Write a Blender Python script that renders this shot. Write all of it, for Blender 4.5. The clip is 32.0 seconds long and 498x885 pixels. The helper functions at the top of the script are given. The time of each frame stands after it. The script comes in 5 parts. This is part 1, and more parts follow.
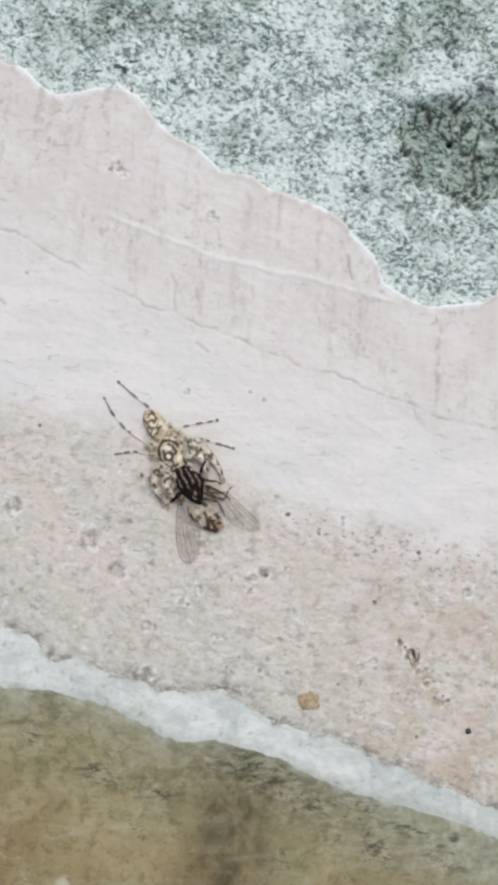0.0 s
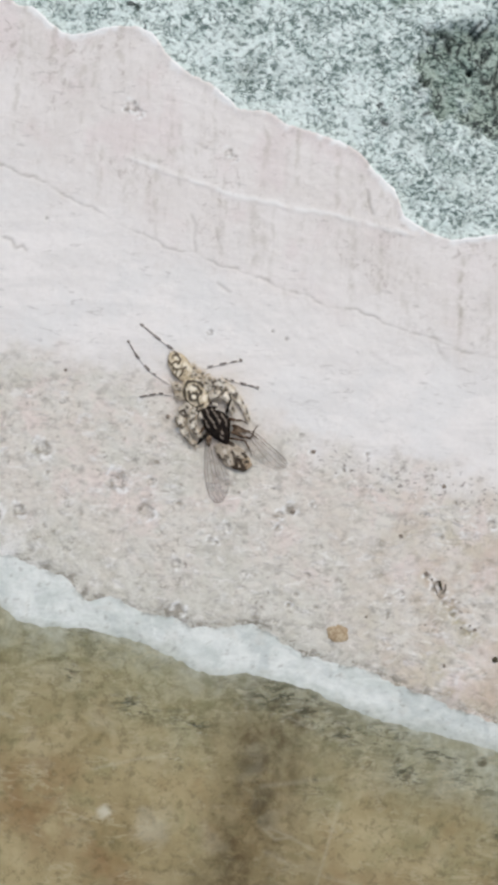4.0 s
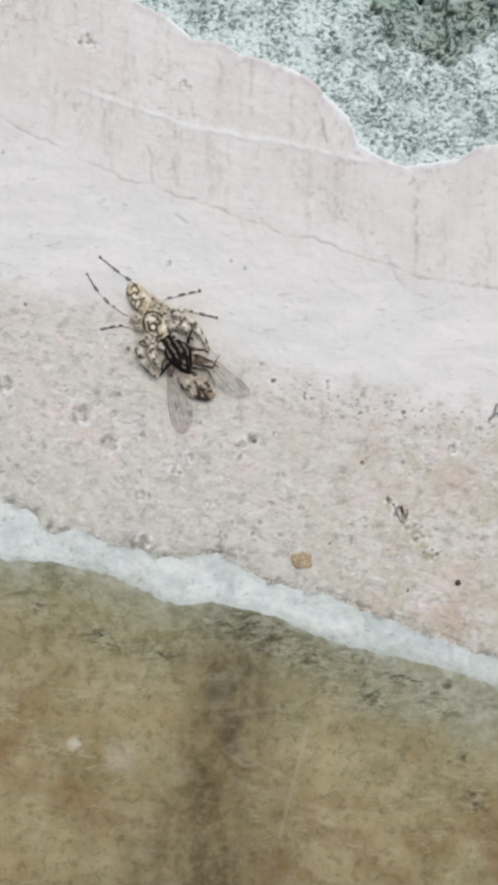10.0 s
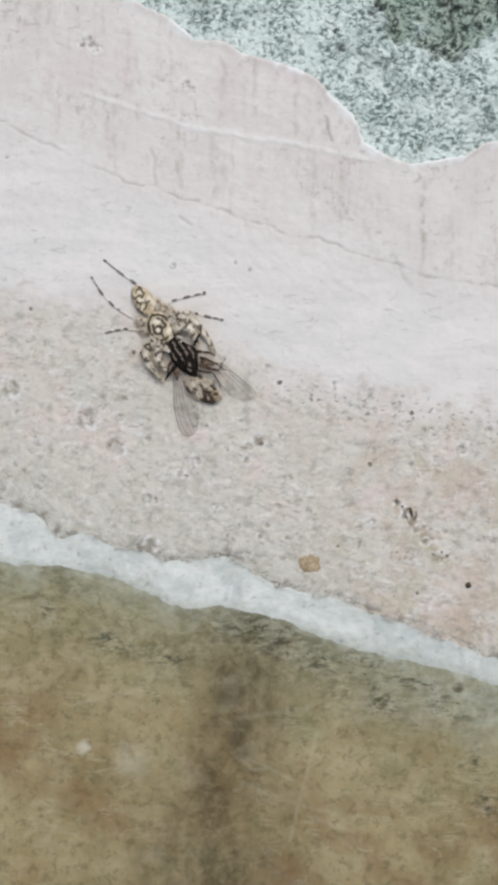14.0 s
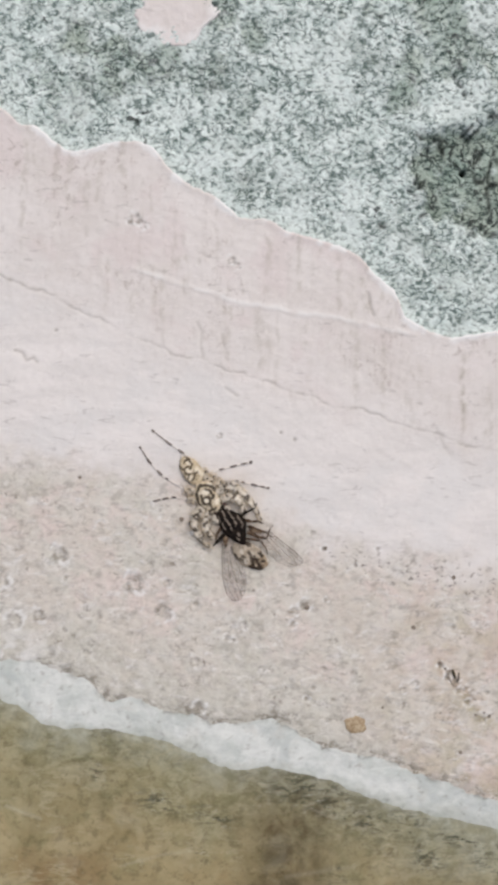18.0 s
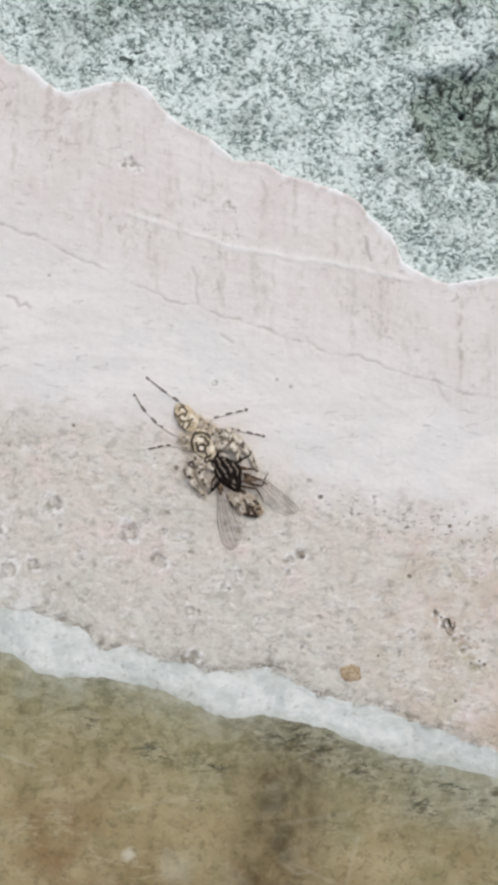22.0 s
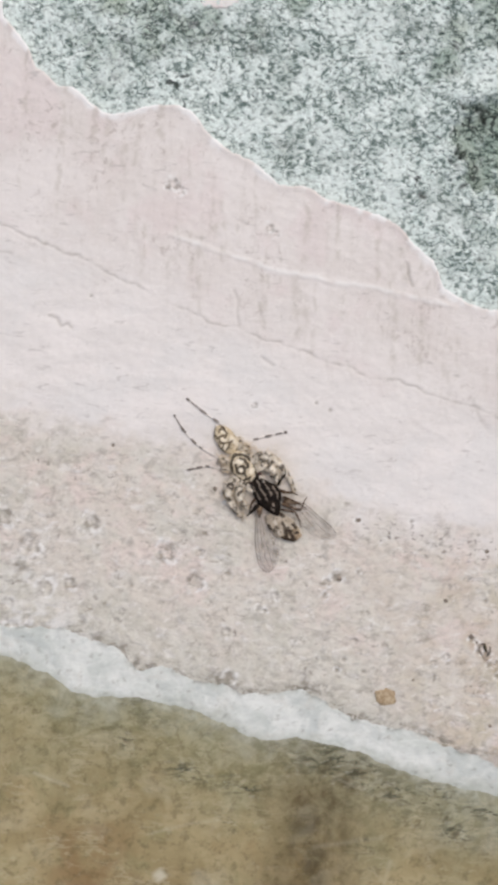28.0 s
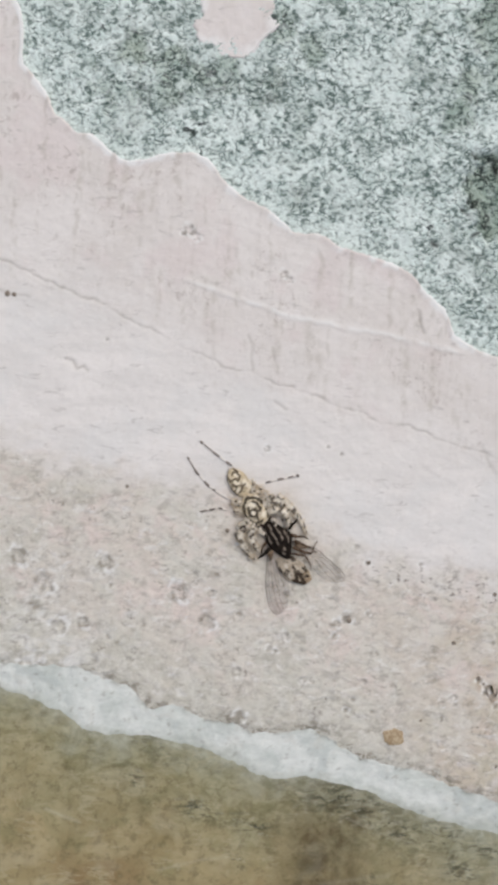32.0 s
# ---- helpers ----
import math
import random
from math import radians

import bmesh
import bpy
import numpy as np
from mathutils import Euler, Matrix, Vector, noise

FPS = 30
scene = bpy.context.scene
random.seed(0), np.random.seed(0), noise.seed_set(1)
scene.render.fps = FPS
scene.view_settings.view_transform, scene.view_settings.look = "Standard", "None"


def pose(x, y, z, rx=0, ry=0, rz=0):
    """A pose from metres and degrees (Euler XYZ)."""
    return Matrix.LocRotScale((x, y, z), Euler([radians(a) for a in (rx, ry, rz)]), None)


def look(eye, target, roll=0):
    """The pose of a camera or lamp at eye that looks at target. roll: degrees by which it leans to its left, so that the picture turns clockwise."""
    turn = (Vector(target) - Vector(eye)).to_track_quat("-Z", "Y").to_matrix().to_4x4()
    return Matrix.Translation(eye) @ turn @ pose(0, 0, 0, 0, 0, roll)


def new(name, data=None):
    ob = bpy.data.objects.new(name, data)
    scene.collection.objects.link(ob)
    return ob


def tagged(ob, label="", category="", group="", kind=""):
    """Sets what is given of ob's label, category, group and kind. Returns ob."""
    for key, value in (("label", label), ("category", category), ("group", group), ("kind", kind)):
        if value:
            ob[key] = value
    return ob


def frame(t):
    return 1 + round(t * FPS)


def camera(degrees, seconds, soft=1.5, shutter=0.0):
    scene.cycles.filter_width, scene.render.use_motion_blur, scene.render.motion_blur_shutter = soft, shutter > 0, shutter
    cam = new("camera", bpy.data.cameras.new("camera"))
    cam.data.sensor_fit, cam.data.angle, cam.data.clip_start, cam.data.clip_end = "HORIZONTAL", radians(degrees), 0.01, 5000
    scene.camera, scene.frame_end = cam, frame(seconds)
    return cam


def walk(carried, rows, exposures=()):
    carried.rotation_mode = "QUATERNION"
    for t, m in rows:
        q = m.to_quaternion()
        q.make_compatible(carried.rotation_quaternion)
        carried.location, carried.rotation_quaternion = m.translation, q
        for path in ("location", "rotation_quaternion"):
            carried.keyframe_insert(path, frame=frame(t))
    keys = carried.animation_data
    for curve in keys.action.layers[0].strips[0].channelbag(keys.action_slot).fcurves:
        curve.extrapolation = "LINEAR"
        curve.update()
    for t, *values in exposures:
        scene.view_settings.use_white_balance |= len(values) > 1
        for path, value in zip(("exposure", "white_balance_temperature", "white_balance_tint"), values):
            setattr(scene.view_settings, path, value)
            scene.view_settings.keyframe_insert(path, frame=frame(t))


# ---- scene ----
cam = camera(45, 32.0, soft=4.4)
walk(cam, [
    (0, pose(-0.00165, -0.00264, 0.05179, 0.855, -0.085, 3.950)),
    (0.5, pose(-0.00190, -0.00183, 0.05203, 1.118, -0.194, 4.175)),
    (1, pose(0.00104, -0.00350, 0.05266, 0.097, 0.291, 3.526)),
    (1.5, pose(0.00196, -0.00407, 0.05294, 0.242, 0.059, 3.292)),
    (2, pose(-0.00008, -0.00605, 0.05271, -0.503, 0.849, 2.839)),
    (2.5, pose(-0.00216, -0.00594, 0.05221, -0.472, 0.912, 2.751)),
    (4.5, pose(-0.00322, -0.00604, 0.05229, -1.495, 0.725, 2.454)),
    (5, pose(-0.00652, -0.00880, 0.05204, -1.496, 0.541, 2.585)),
    (5.5, pose(-0.00319, -0.00952, 0.05266, -1.524, 1.249, 1.747)),
    (6, pose(-0.00426, -0.00858, 0.05262, -1.526, 1.120, 1.771)),
    (6.5, pose(-0.00390, -0.00753, 0.05273, -1.477, 0.870, 1.892)),
    (7, pose(-0.00294, -0.00793, 0.05282, -1.414, 1.151, 1.881)),
    (7.5, pose(0.00019, -0.00776, 0.05300, -1.274, 1.349, 1.542)),
    (8, pose(0.00082, -0.00625, 0.05327, -1.230, 1.227, 1.673)),
    (8.5, pose(-0.00078, -0.00765, 0.05314, -1.350, 0.923, 1.881)),
    (9, pose(0.00471, -0.00956, 0.05314, -1.362, 1.383, 1.462)),
    (9.5, pose(0.00354, -0.01056, 0.05283, -1.359, 1.483, 1.226)),
    (10, pose(0.00048, -0.01178, 0.05275, -1.616, 0.430, 1.281)),
    (10.5, pose(0.00075, -0.01010, 0.05264, -1.454, 0.628, 1.403)),
    (11, pose(0.00094, -0.00959, 0.05267, -1.413, 0.797, 1.065)),
    (11.5, pose(0.00227, -0.01049, 0.05242, -1.597, 0.845, 1.058)),
    (12, pose(0.00206, -0.00986, 0.05235, -1.583, 0.861, 0.989)),
    (12.5, pose(0.00195, -0.00837, 0.05274, -1.456, 0.843, 1.016)),
    (13, pose(-0.00445, -0.01132, 0.05214, -1.621, 0.263, 1.364)),
    (13.5, pose(-0.00176, -0.01139, 0.05219, -1.577, 0.898, 1.031)),
    (15.5, pose(0.00287, -0.01040, 0.05312, -3.154, 1.990, 0.528)),
    (16, pose(-0.00178, -0.00676, 0.05277, -2.587, 1.142, 0.635)),
    (16.5, pose(-0.00366, -0.00164, 0.05289, -1.747, 0.403, 0.866)),
    (17, pose(-0.00399, -0.00090, 0.05300, -1.939, 0.634, 0.536)),
    (17.5, pose(-0.00702, -0.00160, 0.05277, -1.642, -0.248, 0.758)),
    (18, pose(-0.00413, 0.00264, 0.05333, -1.130, 0.577, 0.349)),
    (18.5, pose(-0.00546, 0.00123, 0.05346, -1.516, 0.442, 0.315)),
    (19, pose(-0.00025, 0.00000, 0.05323, -1.843, 1.110, -0.018)),
    (19.5, pose(-0.00129, -0.00025, 0.05316, -1.784, 1.048, 0.292)),
    (20, pose(-0.00391, -0.00022, 0.05326, -2.005, 0.534, 0.059)),
    (20.5, pose(-0.00394, -0.00273, 0.05277, -2.149, 0.707, 0.002)),
    (21, pose(-0.00576, -0.00257, 0.05265, -2.299, 0.314, 0.276)),
    (21.5, pose(-0.00464, -0.00219, 0.05275, -2.212, 0.128, 0.263)),
    (22, pose(-0.00387, -0.00105, 0.05296, -2.149, 0.398, 0.396)),
    (22.5, pose(-0.00211, 0.00023, 0.05342, -2.102, 0.298, 0.509)),
    (23, pose(0.00608, -0.00162, 0.05318, -2.344, 0.988, 0.245)),
    (23.5, pose(0.00391, -0.00289, 0.05294, -2.434, 0.548, 0.084)),
    (24, pose(-0.00016, -0.00245, 0.05304, -2.235, -0.030, 0.641)),
    (24.5, pose(-0.00151, -0.00284, 0.05303, -2.316, 0.046, 0.762)),
    (25, pose(-0.00020, -0.00377, 0.05272, -2.318, 0.363, 0.703)),
    (25.5, pose(-0.00428, -0.00369, 0.05263, -2.287, 0.019, 0.890)),
    (27.5, pose(-0.00364, -0.00033, 0.05298, -2.116, 1.106, 1.027)),
    (28, pose(-0.00738, 0.00052, 0.05306, -1.776, 0.384, 1.285)),
    (28.5, pose(-0.00501, 0.00121, 0.05314, -1.747, 0.507, 0.988)),
    (29, pose(-0.00460, 0.00255, 0.05336, -1.691, 0.318, 1.108)),
    (29.5, pose(-0.00531, 0.00440, 0.05379, -1.450, 0.129, 1.547)),
    (30, pose(-0.00420, 0.00299, 0.05372, -1.765, 0.708, 1.209)),
    (30.5, pose(-0.00549, 0.00130, 0.05345, -1.818, 0.764, 1.246)),
    (31, pose(-0.00439, 0.00236, 0.05338, -1.724, 0.750, 1.368)),
    (31.5, pose(-0.00767, 0.00193, 0.05329, -1.769, 0.451, 1.826)),
    (32, pose(-0.00877, 0.00428, 0.05369, -1.719, 0.225, 1.846)),
], exposures=[
    (0, 0, 6410, 7.4), (1, 0, 6410, 8.1), (2, 0.03, 6410, 7.4), (5, 0, 6410, 7.4), (6, 0, 6410, 7.4), (8, 0.04, 6410, 7.4), (9, 0.03, 6410, 6.8), (10, 0.0, 6410, 6.8), (11, 0.03, 6410, 6.8), (12, 0.06, 6410, 6.8), (13, -0.05, 6410, 6.8), (16, -0.06, 6410, 7.4), (17, -0.02, 6410, 8.7), (18, -0.07, 6680, 11.6), (19, -0.03, 6680, 12.5), (20, -0.03, 6680, 11.6), (21, -0.03, 6640, 11.0), (22, 0, 6520, 9.3), (23, 0, 6520, 8.1), (24, -0.06, 6680, 10.9), (25, -0.02, 6640, 10.6), (28, 0, 6680, 11.6), (29, -0.04, 6560, 10.9), (30, -0.08, 6560, 10.9), (31, -0.1, 6560, 10.9), (32, -0.11, 6560, 9.0)])

# ---- light: a bright, veiled sky ----
SUN_ELEVATION, SUN_TURN = 64.0, 25.0
world = bpy.data.worlds.new("sky")
scene.world = world
world.use_nodes = True
sky = world.node_tree.nodes.new("ShaderNodeTexSky")
sky.sky_type, sky.sun_disc = "NISHITA", False
sky.sun_elevation, sky.sun_rotation = radians(SUN_ELEVATION), radians(SUN_TURN)
sky.air_density, sky.dust_density, sky.ozone_density = 1.0, 4.0, 1.0
back_node = world.node_tree.nodes["Background"]
back_node.inputs["Strength"].default_value = 0.085
world.node_tree.links.new(sky.outputs[0], back_node.inputs["Color"])
sun = new("sun", bpy.data.lights.new("sun", "SUN"))
sun.data.energy, sun.data.angle, sun.data.color = 2.1, radians(55), (1.0, 0.98, 0.97)
_a, _e = radians(SUN_TURN), radians(SUN_ELEVATION)
sun.matrix_world = look((math.sin(_a) * math.cos(_e), math.cos(_a) * math.cos(_e), math.sin(_e)), (0, 0, 0))

# ---- small helpers ----
MM = 0.001


def part(name, bm, material, parent=None, label=""):
    """Links a bmesh, drawn in millimetres, as one smooth mesh object."""
    bmesh.ops.scale(bm, vec=(MM, MM, MM), verts=bm.verts)
    me = bpy.data.meshes.new(name)
    for f in bm.faces:
        f.smooth = True
    bm.to_mesh(me)
    bm.free()
    me.materials.append(material)
    ob = new(name, me)
    ob.parent = parent
    if label:
        tagged(ob, label)
    return ob


def smooth(a, b, x):
    t = np.clip((x - a) / (b - a), 0, 1)
    return t * t * (3 - 2 * t)


_TABLE = np.random.RandomState(7).rand(256, 256) * 2 * math.pi
_TABLE_X, _TABLE_Y = np.cos(_TABLE), np.sin(_TABLE)


def vnoise(x, y, seed=0):
    """Smooth gradient noise about 0.5 with a lattice of 1."""
    x, y = np.asarray(x, float) + seed * 37.17, np.asarray(y, float) + seed * 91.73
    i, j = np.floor(x).astype(int), np.floor(y).astype(int)
    u, v = x - i, y - j

    def corner(di, dj):
        a, b = (i + di) & 255, (j + dj) & 255
        return _TABLE_X[a, b] * (u - di) + _TABLE_Y[a, b] * (v - dj)

    p, q = u * u * u * (u * (6 * u - 15) + 10), v * v * v * (v * (6 * v - 15) + 10)
    low, high = corner(0, 0) * (1 - p) + corner(1, 0) * p, corner(0, 1) * (1 - p) + corner(1, 1) * p
    return 0.5 + 0.85 * (low * (1 - q) + high * q)


def fbm(x, y, seed=0, octaves=4):
    """Layers of noise, each finer one turned against the last."""
    total, size, weight = 0, 0, 1.0
    for k in range(octaves):
        total = total + weight * vnoise(x, y, seed + k)
        size += weight
        weight *= 0.55
        x, y = 2.03 * (0.8 * x - 0.6 * y), 2.03 * (0.6 * x + 0.8 * y)
    return 0.5 + 1.45 * (total / size - 0.5)


def to_line(x, y, pts):
    """Distance from each place to a bent line."""
    best = np.full(np.shape(x), 1e9)
    for (ax, ay), (bx, by) in zip(pts[:-1], pts[1:]):
        dx, dy = bx - ax, by - ay
        t = np.clip(((x - ax) * dx + (y - ay) * dy) / (dx * dx + dy * dy), 0, 1)
        best = np.minimum(best, np.hypot(x - ax - t * dx, y - ay - t * dy))
    return best


def tube(points, radii, sides=10):
    """A tapered, rounded limb along some points, in millimetres."""
    bm = bmesh.new()
    pts = [Vector(p) for p in points]
    rings = []
    for k, p in enumerate(pts):
        way = (pts[min(k + 1, len(pts) - 1)] - pts[max(k - 1, 0)]).normalized()
        q = way.to_track_quat("Z", "Y")
        rings.append([bm.verts.new(p + q @ Vector((math.cos(a) * radii[k], math.sin(a) * radii[k], 0)))
                      for a in (2 * math.pi * j / sides for j in range(sides))])
    for one, two in zip(rings[:-1], rings[1:]):
        for j in range(sides):
            bm.faces.new((one[j], one[(j + 1) % sides], two[(j + 1) % sides], two[j]))
    bm.faces.new(rings[0][::-1])
    bm.faces.new(rings[-1])
    return bm


# ---- materials ----
class Nodes:
    """A few short ways to wire a Principled material; places are in millimetres."""

    def __init__(self, name, rough=0.6, spec=0.4):
        self.mat = bpy.data.materials.new(name)
        self.mat.use_nodes = True
        self.tree = self.mat.node_tree
        self.out = self.tree.nodes["Principled BSDF"]
        self.out.inputs["Roughness"].default_value = rough
        self.out.inputs["Specular IOR Level"].default_value = spec
        co = self.tree.nodes.new("ShaderNodeTexCoord")
        sc = self.tree.nodes.new("ShaderNodeVectorMath")
        sc.operation = "SCALE"
        sc.inputs["Scale"].default_value = 1000
        self.tree.links.new(co.outputs["Object"], sc.inputs[0])
        self.place = sc.outputs[0]

    def link(self, a, b):
        self.tree.links.new(a, b)

    def stretch(self, turn=0.0, scale=(1, 1, 1)):
        n = self.tree.nodes.new("ShaderNodeMapping")
        n.inputs["Rotation"].default_value = (0, 0, radians(turn))
        n.inputs["Scale"].default_value = scale
        self.link(self.place, n.inputs["Vector"])
        return n.outputs[0]

    def noise(self, scale, detail=4, rough=0.55, distort=0.0, where=None):
        n = self.tree.nodes.new("ShaderNodeTexNoise")
        for key, v in (("Scale", scale), ("Detail", detail), ("Roughness", rough), ("Distortion", distort)):
            n.inputs[key].default_value = v
        self.link(where or self.place, n.inputs["Vector"])
        return n.outputs["Fac"]

    def cells(self, scale, feature="F1", where=None):
        n = self.tree.nodes.new("ShaderNodeTexVoronoi")
        n.feature = feature
        n.inputs["Scale"].default_value = scale
        self.link(where or self.place, n.inputs["Vector"])
        return n.outputs["Distance"]

    def warp(self, scale, amount, where=None):
        """The places, shaken by a noise."""
        n = self.tree.nodes.new("ShaderNodeTexNoise")
        n.inputs["Scale"].default_value, n.inputs["Detail"].default_value = scale, 2
        self.link(where or self.place, n.inputs["Vector"])
        d = self.tree.nodes.new("ShaderNodeVectorMath")
        d.operation = "SUBTRACT"
        d.inputs[1].default_value = (0.5, 0.5, 0.5)
        self.link(n.outputs["Color"], d.inputs[0])
        a = self.tree.nodes.new("ShaderNodeVectorMath")
        a.operation = "MULTIPLY_ADD"
        a.inputs[1].default_value = (amount,) * 3
        self.link(d.outputs[0], a.inputs[0])
        self.link(where or self.place, a.inputs[2])
        return a.outputs[0]

    def shades(self, scale, where=None):
        """A random grey for each cell."""
        n = self.tree.nodes.new("ShaderNodeTexVoronoi")
        n.inputs["Scale"].default_value = scale
        self.link(where or self.place, n.inputs["Vector"])
        sep = self.tree.nodes.new("ShaderNodeSeparateColor")
        self.link(n.outputs["Color"], sep.inputs[0])
        return sep.outputs[0]

    def attr(self, name):
        n = self.tree.nodes.new("ShaderNodeAttribute")
        n.attribute_name = name
        return n.outputs["Fac"]

    def span(self, value, a, b, lo=0.0, hi=1.0):
        n = self.tree.nodes.new("ShaderNodeMapRange")
        n.interpolation_type = "SMOOTHSTEP"
        for key, v in (("From Min", a), ("From Max", b), ("To Min", lo), ("To Max", hi)):
            n.inputs[key].default_value = v
        self.link(value, n.inputs["Value"])
        return n.outputs["Result"]

    def math(self, op, a, b=0.0):
        n = self.tree.nodes.new("ShaderNodeMath")
        n.operation = op
        for k, v in enumerate((a, b)):
            if isinstance(v, (int, float)):
                n.inputs[k].default_value = v
            else:
                self.link(v, n.inputs[k])
        return n.outputs[0]

    def mix(self, fac, a, b):
        n = self.tree.nodes.new("ShaderNodeMix")
        n.data_type = "RGBA"
        for key, v in ((0, fac), (6, a), (7, b)):
            if isinstance(v, (int, float)):
                n.inputs[key].default_value = v
            elif isinstance(v, tuple):
                n.inputs[key].default_value = (*v, 1)
            else:
                self.link(v, n.inputs[key])
        return n.outputs[2]

    def colour(self, c):
        if isinstance(c, tuple):
            self.out.inputs["Base Color"].default_value = (*c, 1)
        else:
            self.link(c, self.out.inputs["Base Color"])
        return self

    def bump(self, height, mm, strength=0.6):
        n = self.tree.nodes.new("ShaderNodeBump")
        n.inputs["Distance"].default_value = mm * MM
        n.inputs["Strength"].default_value = strength
        self.link(height, n.inputs["Height"])
        self.link(n.outputs[0], self.out.inputs["Normal"])
        return self


def pink_material():
    m = Nodes("pink_lime_coat", 0.68, 0.25)
    low, mid = m.attr("low"), m.attr("mid")
    beds = m.stretch(22, (0.42, 1.7, 1.0))
    c = m.mix(m.span(m.noise(0.16, 5, 0.6, 0.4), 0.35, 0.65), (0.64, 0.60, 0.565), (0.70, 0.665, 0.635))
    c = m.mix(m.attr("blush"), c, (0.65, 0.575, 0.555))
    pale = m.mix(m.span(m.noise(0.3, 5, 0.6, 0.5, beds), 0.35, 0.65), (0.662, 0.636, 0.608), (0.737, 0.706, 0.676))
    pale = m.mix(m.math("MULTIPLY", m.span(m.noise(0.11, 4, 0.6), 0.48, 0.64), 0.4), pale, (0.65, 0.65, 0.635))
    c = m.mix(mid, c, pale)
    tan = m.mix(m.span(m.noise(0.28, 6, 0.68, 0.3), 0.36, 0.64), (0.60, 0.55, 0.485), (0.62, 0.59, 0.53))
    tan = m.mix(m.math("MULTIPLY", m.span(m.noise(0.22, 5, 0.65, 0.6), 0.48, 0.66), 0.75), tan, (0.66, 0.568, 0.522))
    c = m.mix(low, c, tan)
    c = m.mix(m.attr("silt"), c, m.mix(m.span(m.noise(0.5, 5, 0.65, 0.5), 0.35, 0.65), (0.49, 0.475, 0.405), (0.60, 0.59, 0.53)))
    c = m.mix(m.attr("ochre_and_glow"), c, m.mix(m.span(m.noise(0.24, 3), 0.42, 0.58), (0.47, 0.37, 0.275), (0.455, 0.405, 0.28)))
    c = m.mix(m.attr("drip"), c, (0.36, 0.325, 0.265))
    # crusts, flecks and hairlines gather in patches
    patch = m.span(m.noise(0.26, 4, 0.6, 0.6), 0.40, 0.62, 0.25, 1.25)
    worn = m.math("MULTIPLY", low, patch)
    chip_light = m.span(m.noise(0.7, 5, 0.66, 0.8, m.stretch(10, (0.7, 1.6, 1.0))), 0.57, 0.66)
    c = m.mix(m.math("MULTIPLY", chip_light, m.math("MULTIPLY", low, 0.55)), c, (0.74, 0.725, 0.69))
    crust = m.span(m.noise(0.95, 6, 0.72, 0.6, m.stretch(6, (0.75, 1.3, 1.0))), 0.52, 0.66)
    c = m.mix(m.math("MULTIPLY", crust, m.math("ADD", m.math("MULTIPLY", worn, 0.5), 0.12)), c, (0.73, 0.71, 0.68))
    streak = m.stretch(8, (0.85, 1.25, 1.0))
    fleck = m.span(m.noise(1.25, 6, 0.70, 0.5, streak), 0.54, 0.66)
    c = m.mix(m.math("MULTIPLY", fleck, m.math("ADD", m.math("MULTIPLY", worn, 0.55), 0.07)), c, (0.28, 0.245, 0.20))
    bits = m.warp(1.6, 0.8)
    grit = m.math("MULTIPLY", m.span(m.cells(0.95, "F1", bits), 0.20, 0.10), m.span(m.shades(0.95, bits), 0.72, 0.78))
    c = m.mix(m.math("MULTIPLY", grit, m.math("ADD", m.math("MULTIPLY", worn, 0.55), 0.10)), c, (0.22, 0.19, 0.16))
    far_bits = m.warp(0.8, 1.6, m.stretch(40, (1.0, 1.6, 1.0)))
    scab = m.math("MULTIPLY", m.span(m.cells(0.4, "F1", far_bits), 0.40, 0.15), m.span(m.shades(0.4, far_bits), 0.58, 0.70))
    c = m.mix(m.math("MULTIPLY", scab, m.math("MULTIPLY", low, 0.34)), c, m.mix(m.span(m.noise(1.5, 4, 0.6, 0.8), 0.44, 0.58), (0.71, 0.70, 0.67), (0.27, 0.25, 0.205)))
    rough = m.math("MULTIPLY", m.attr("scuff"), m.span(m.noise(1.5, 5, 0.7, 0.6), 0.53, 0.65))
    c = m.mix(m.math("MULTIPLY", rough, 0.6), c, (0.36, 0.305, 0.275))
    dash = m.math("MULTIPLY", m.span(m.noise(1.2, 3, 0.6, 0.9, beds), 0.60, 0.69), m.span(m.noise(0.23, 2), 0.40, 0.55))
    c = m.mix(m.math("MULTIPLY", dash, 0.42), c, (0.36, 0.33, 0.31))
    top = m.math("SUBTRACT", 1.0, m.math("MAXIMUM", mid, low))
    hang = m.span(m.noise(0.9, 5, 0.62, 0.5, m.stretch(-2, (1.6, 0.22, 1.0))), 0.50, 0.68)
    hang = m.math("MULTIPLY", hang, m.span(m.noise(0.9, 5, 0.65, 0.4), 0.40, 0.62))
    c = m.mix(m.math("MULTIPLY", m.math("MULTIPLY", hang, top), 0.2), c, (0.40, 0.36, 0.31))
    curl = m.span(m.math("ABSOLUTE", m.math("SUBTRACT", m.noise(0.8, 3, 0.55, 0.7), 0.5)), 0.06, 0.015)
    edge = m.attr("rim")
    c = m.mix(m.math("MULTIPLY", edge, m.span(m.noise(0.35, 4, 0.6), 0.38, 0.62, 0.0, 0.75)), c, (0.37, 0.365, 0.32))
    rim = m.math("MULTIPLY", edge, m.span(m.noise(1.3, 6, 0.70, 0.4, streak), 0.47, 0.58))
    c = m.mix(m.math("MULTIPLY", rim, 0.85), c, (0.17, 0.15, 0.12))
    pepper = m.math("MULTIPLY", m.attr("pepper"), m.span(m.noise(1.7, 3, 0.55, 0.6, m.stretch(18, (0.85, 1.25, 1.0))), 0.575, 0.65))
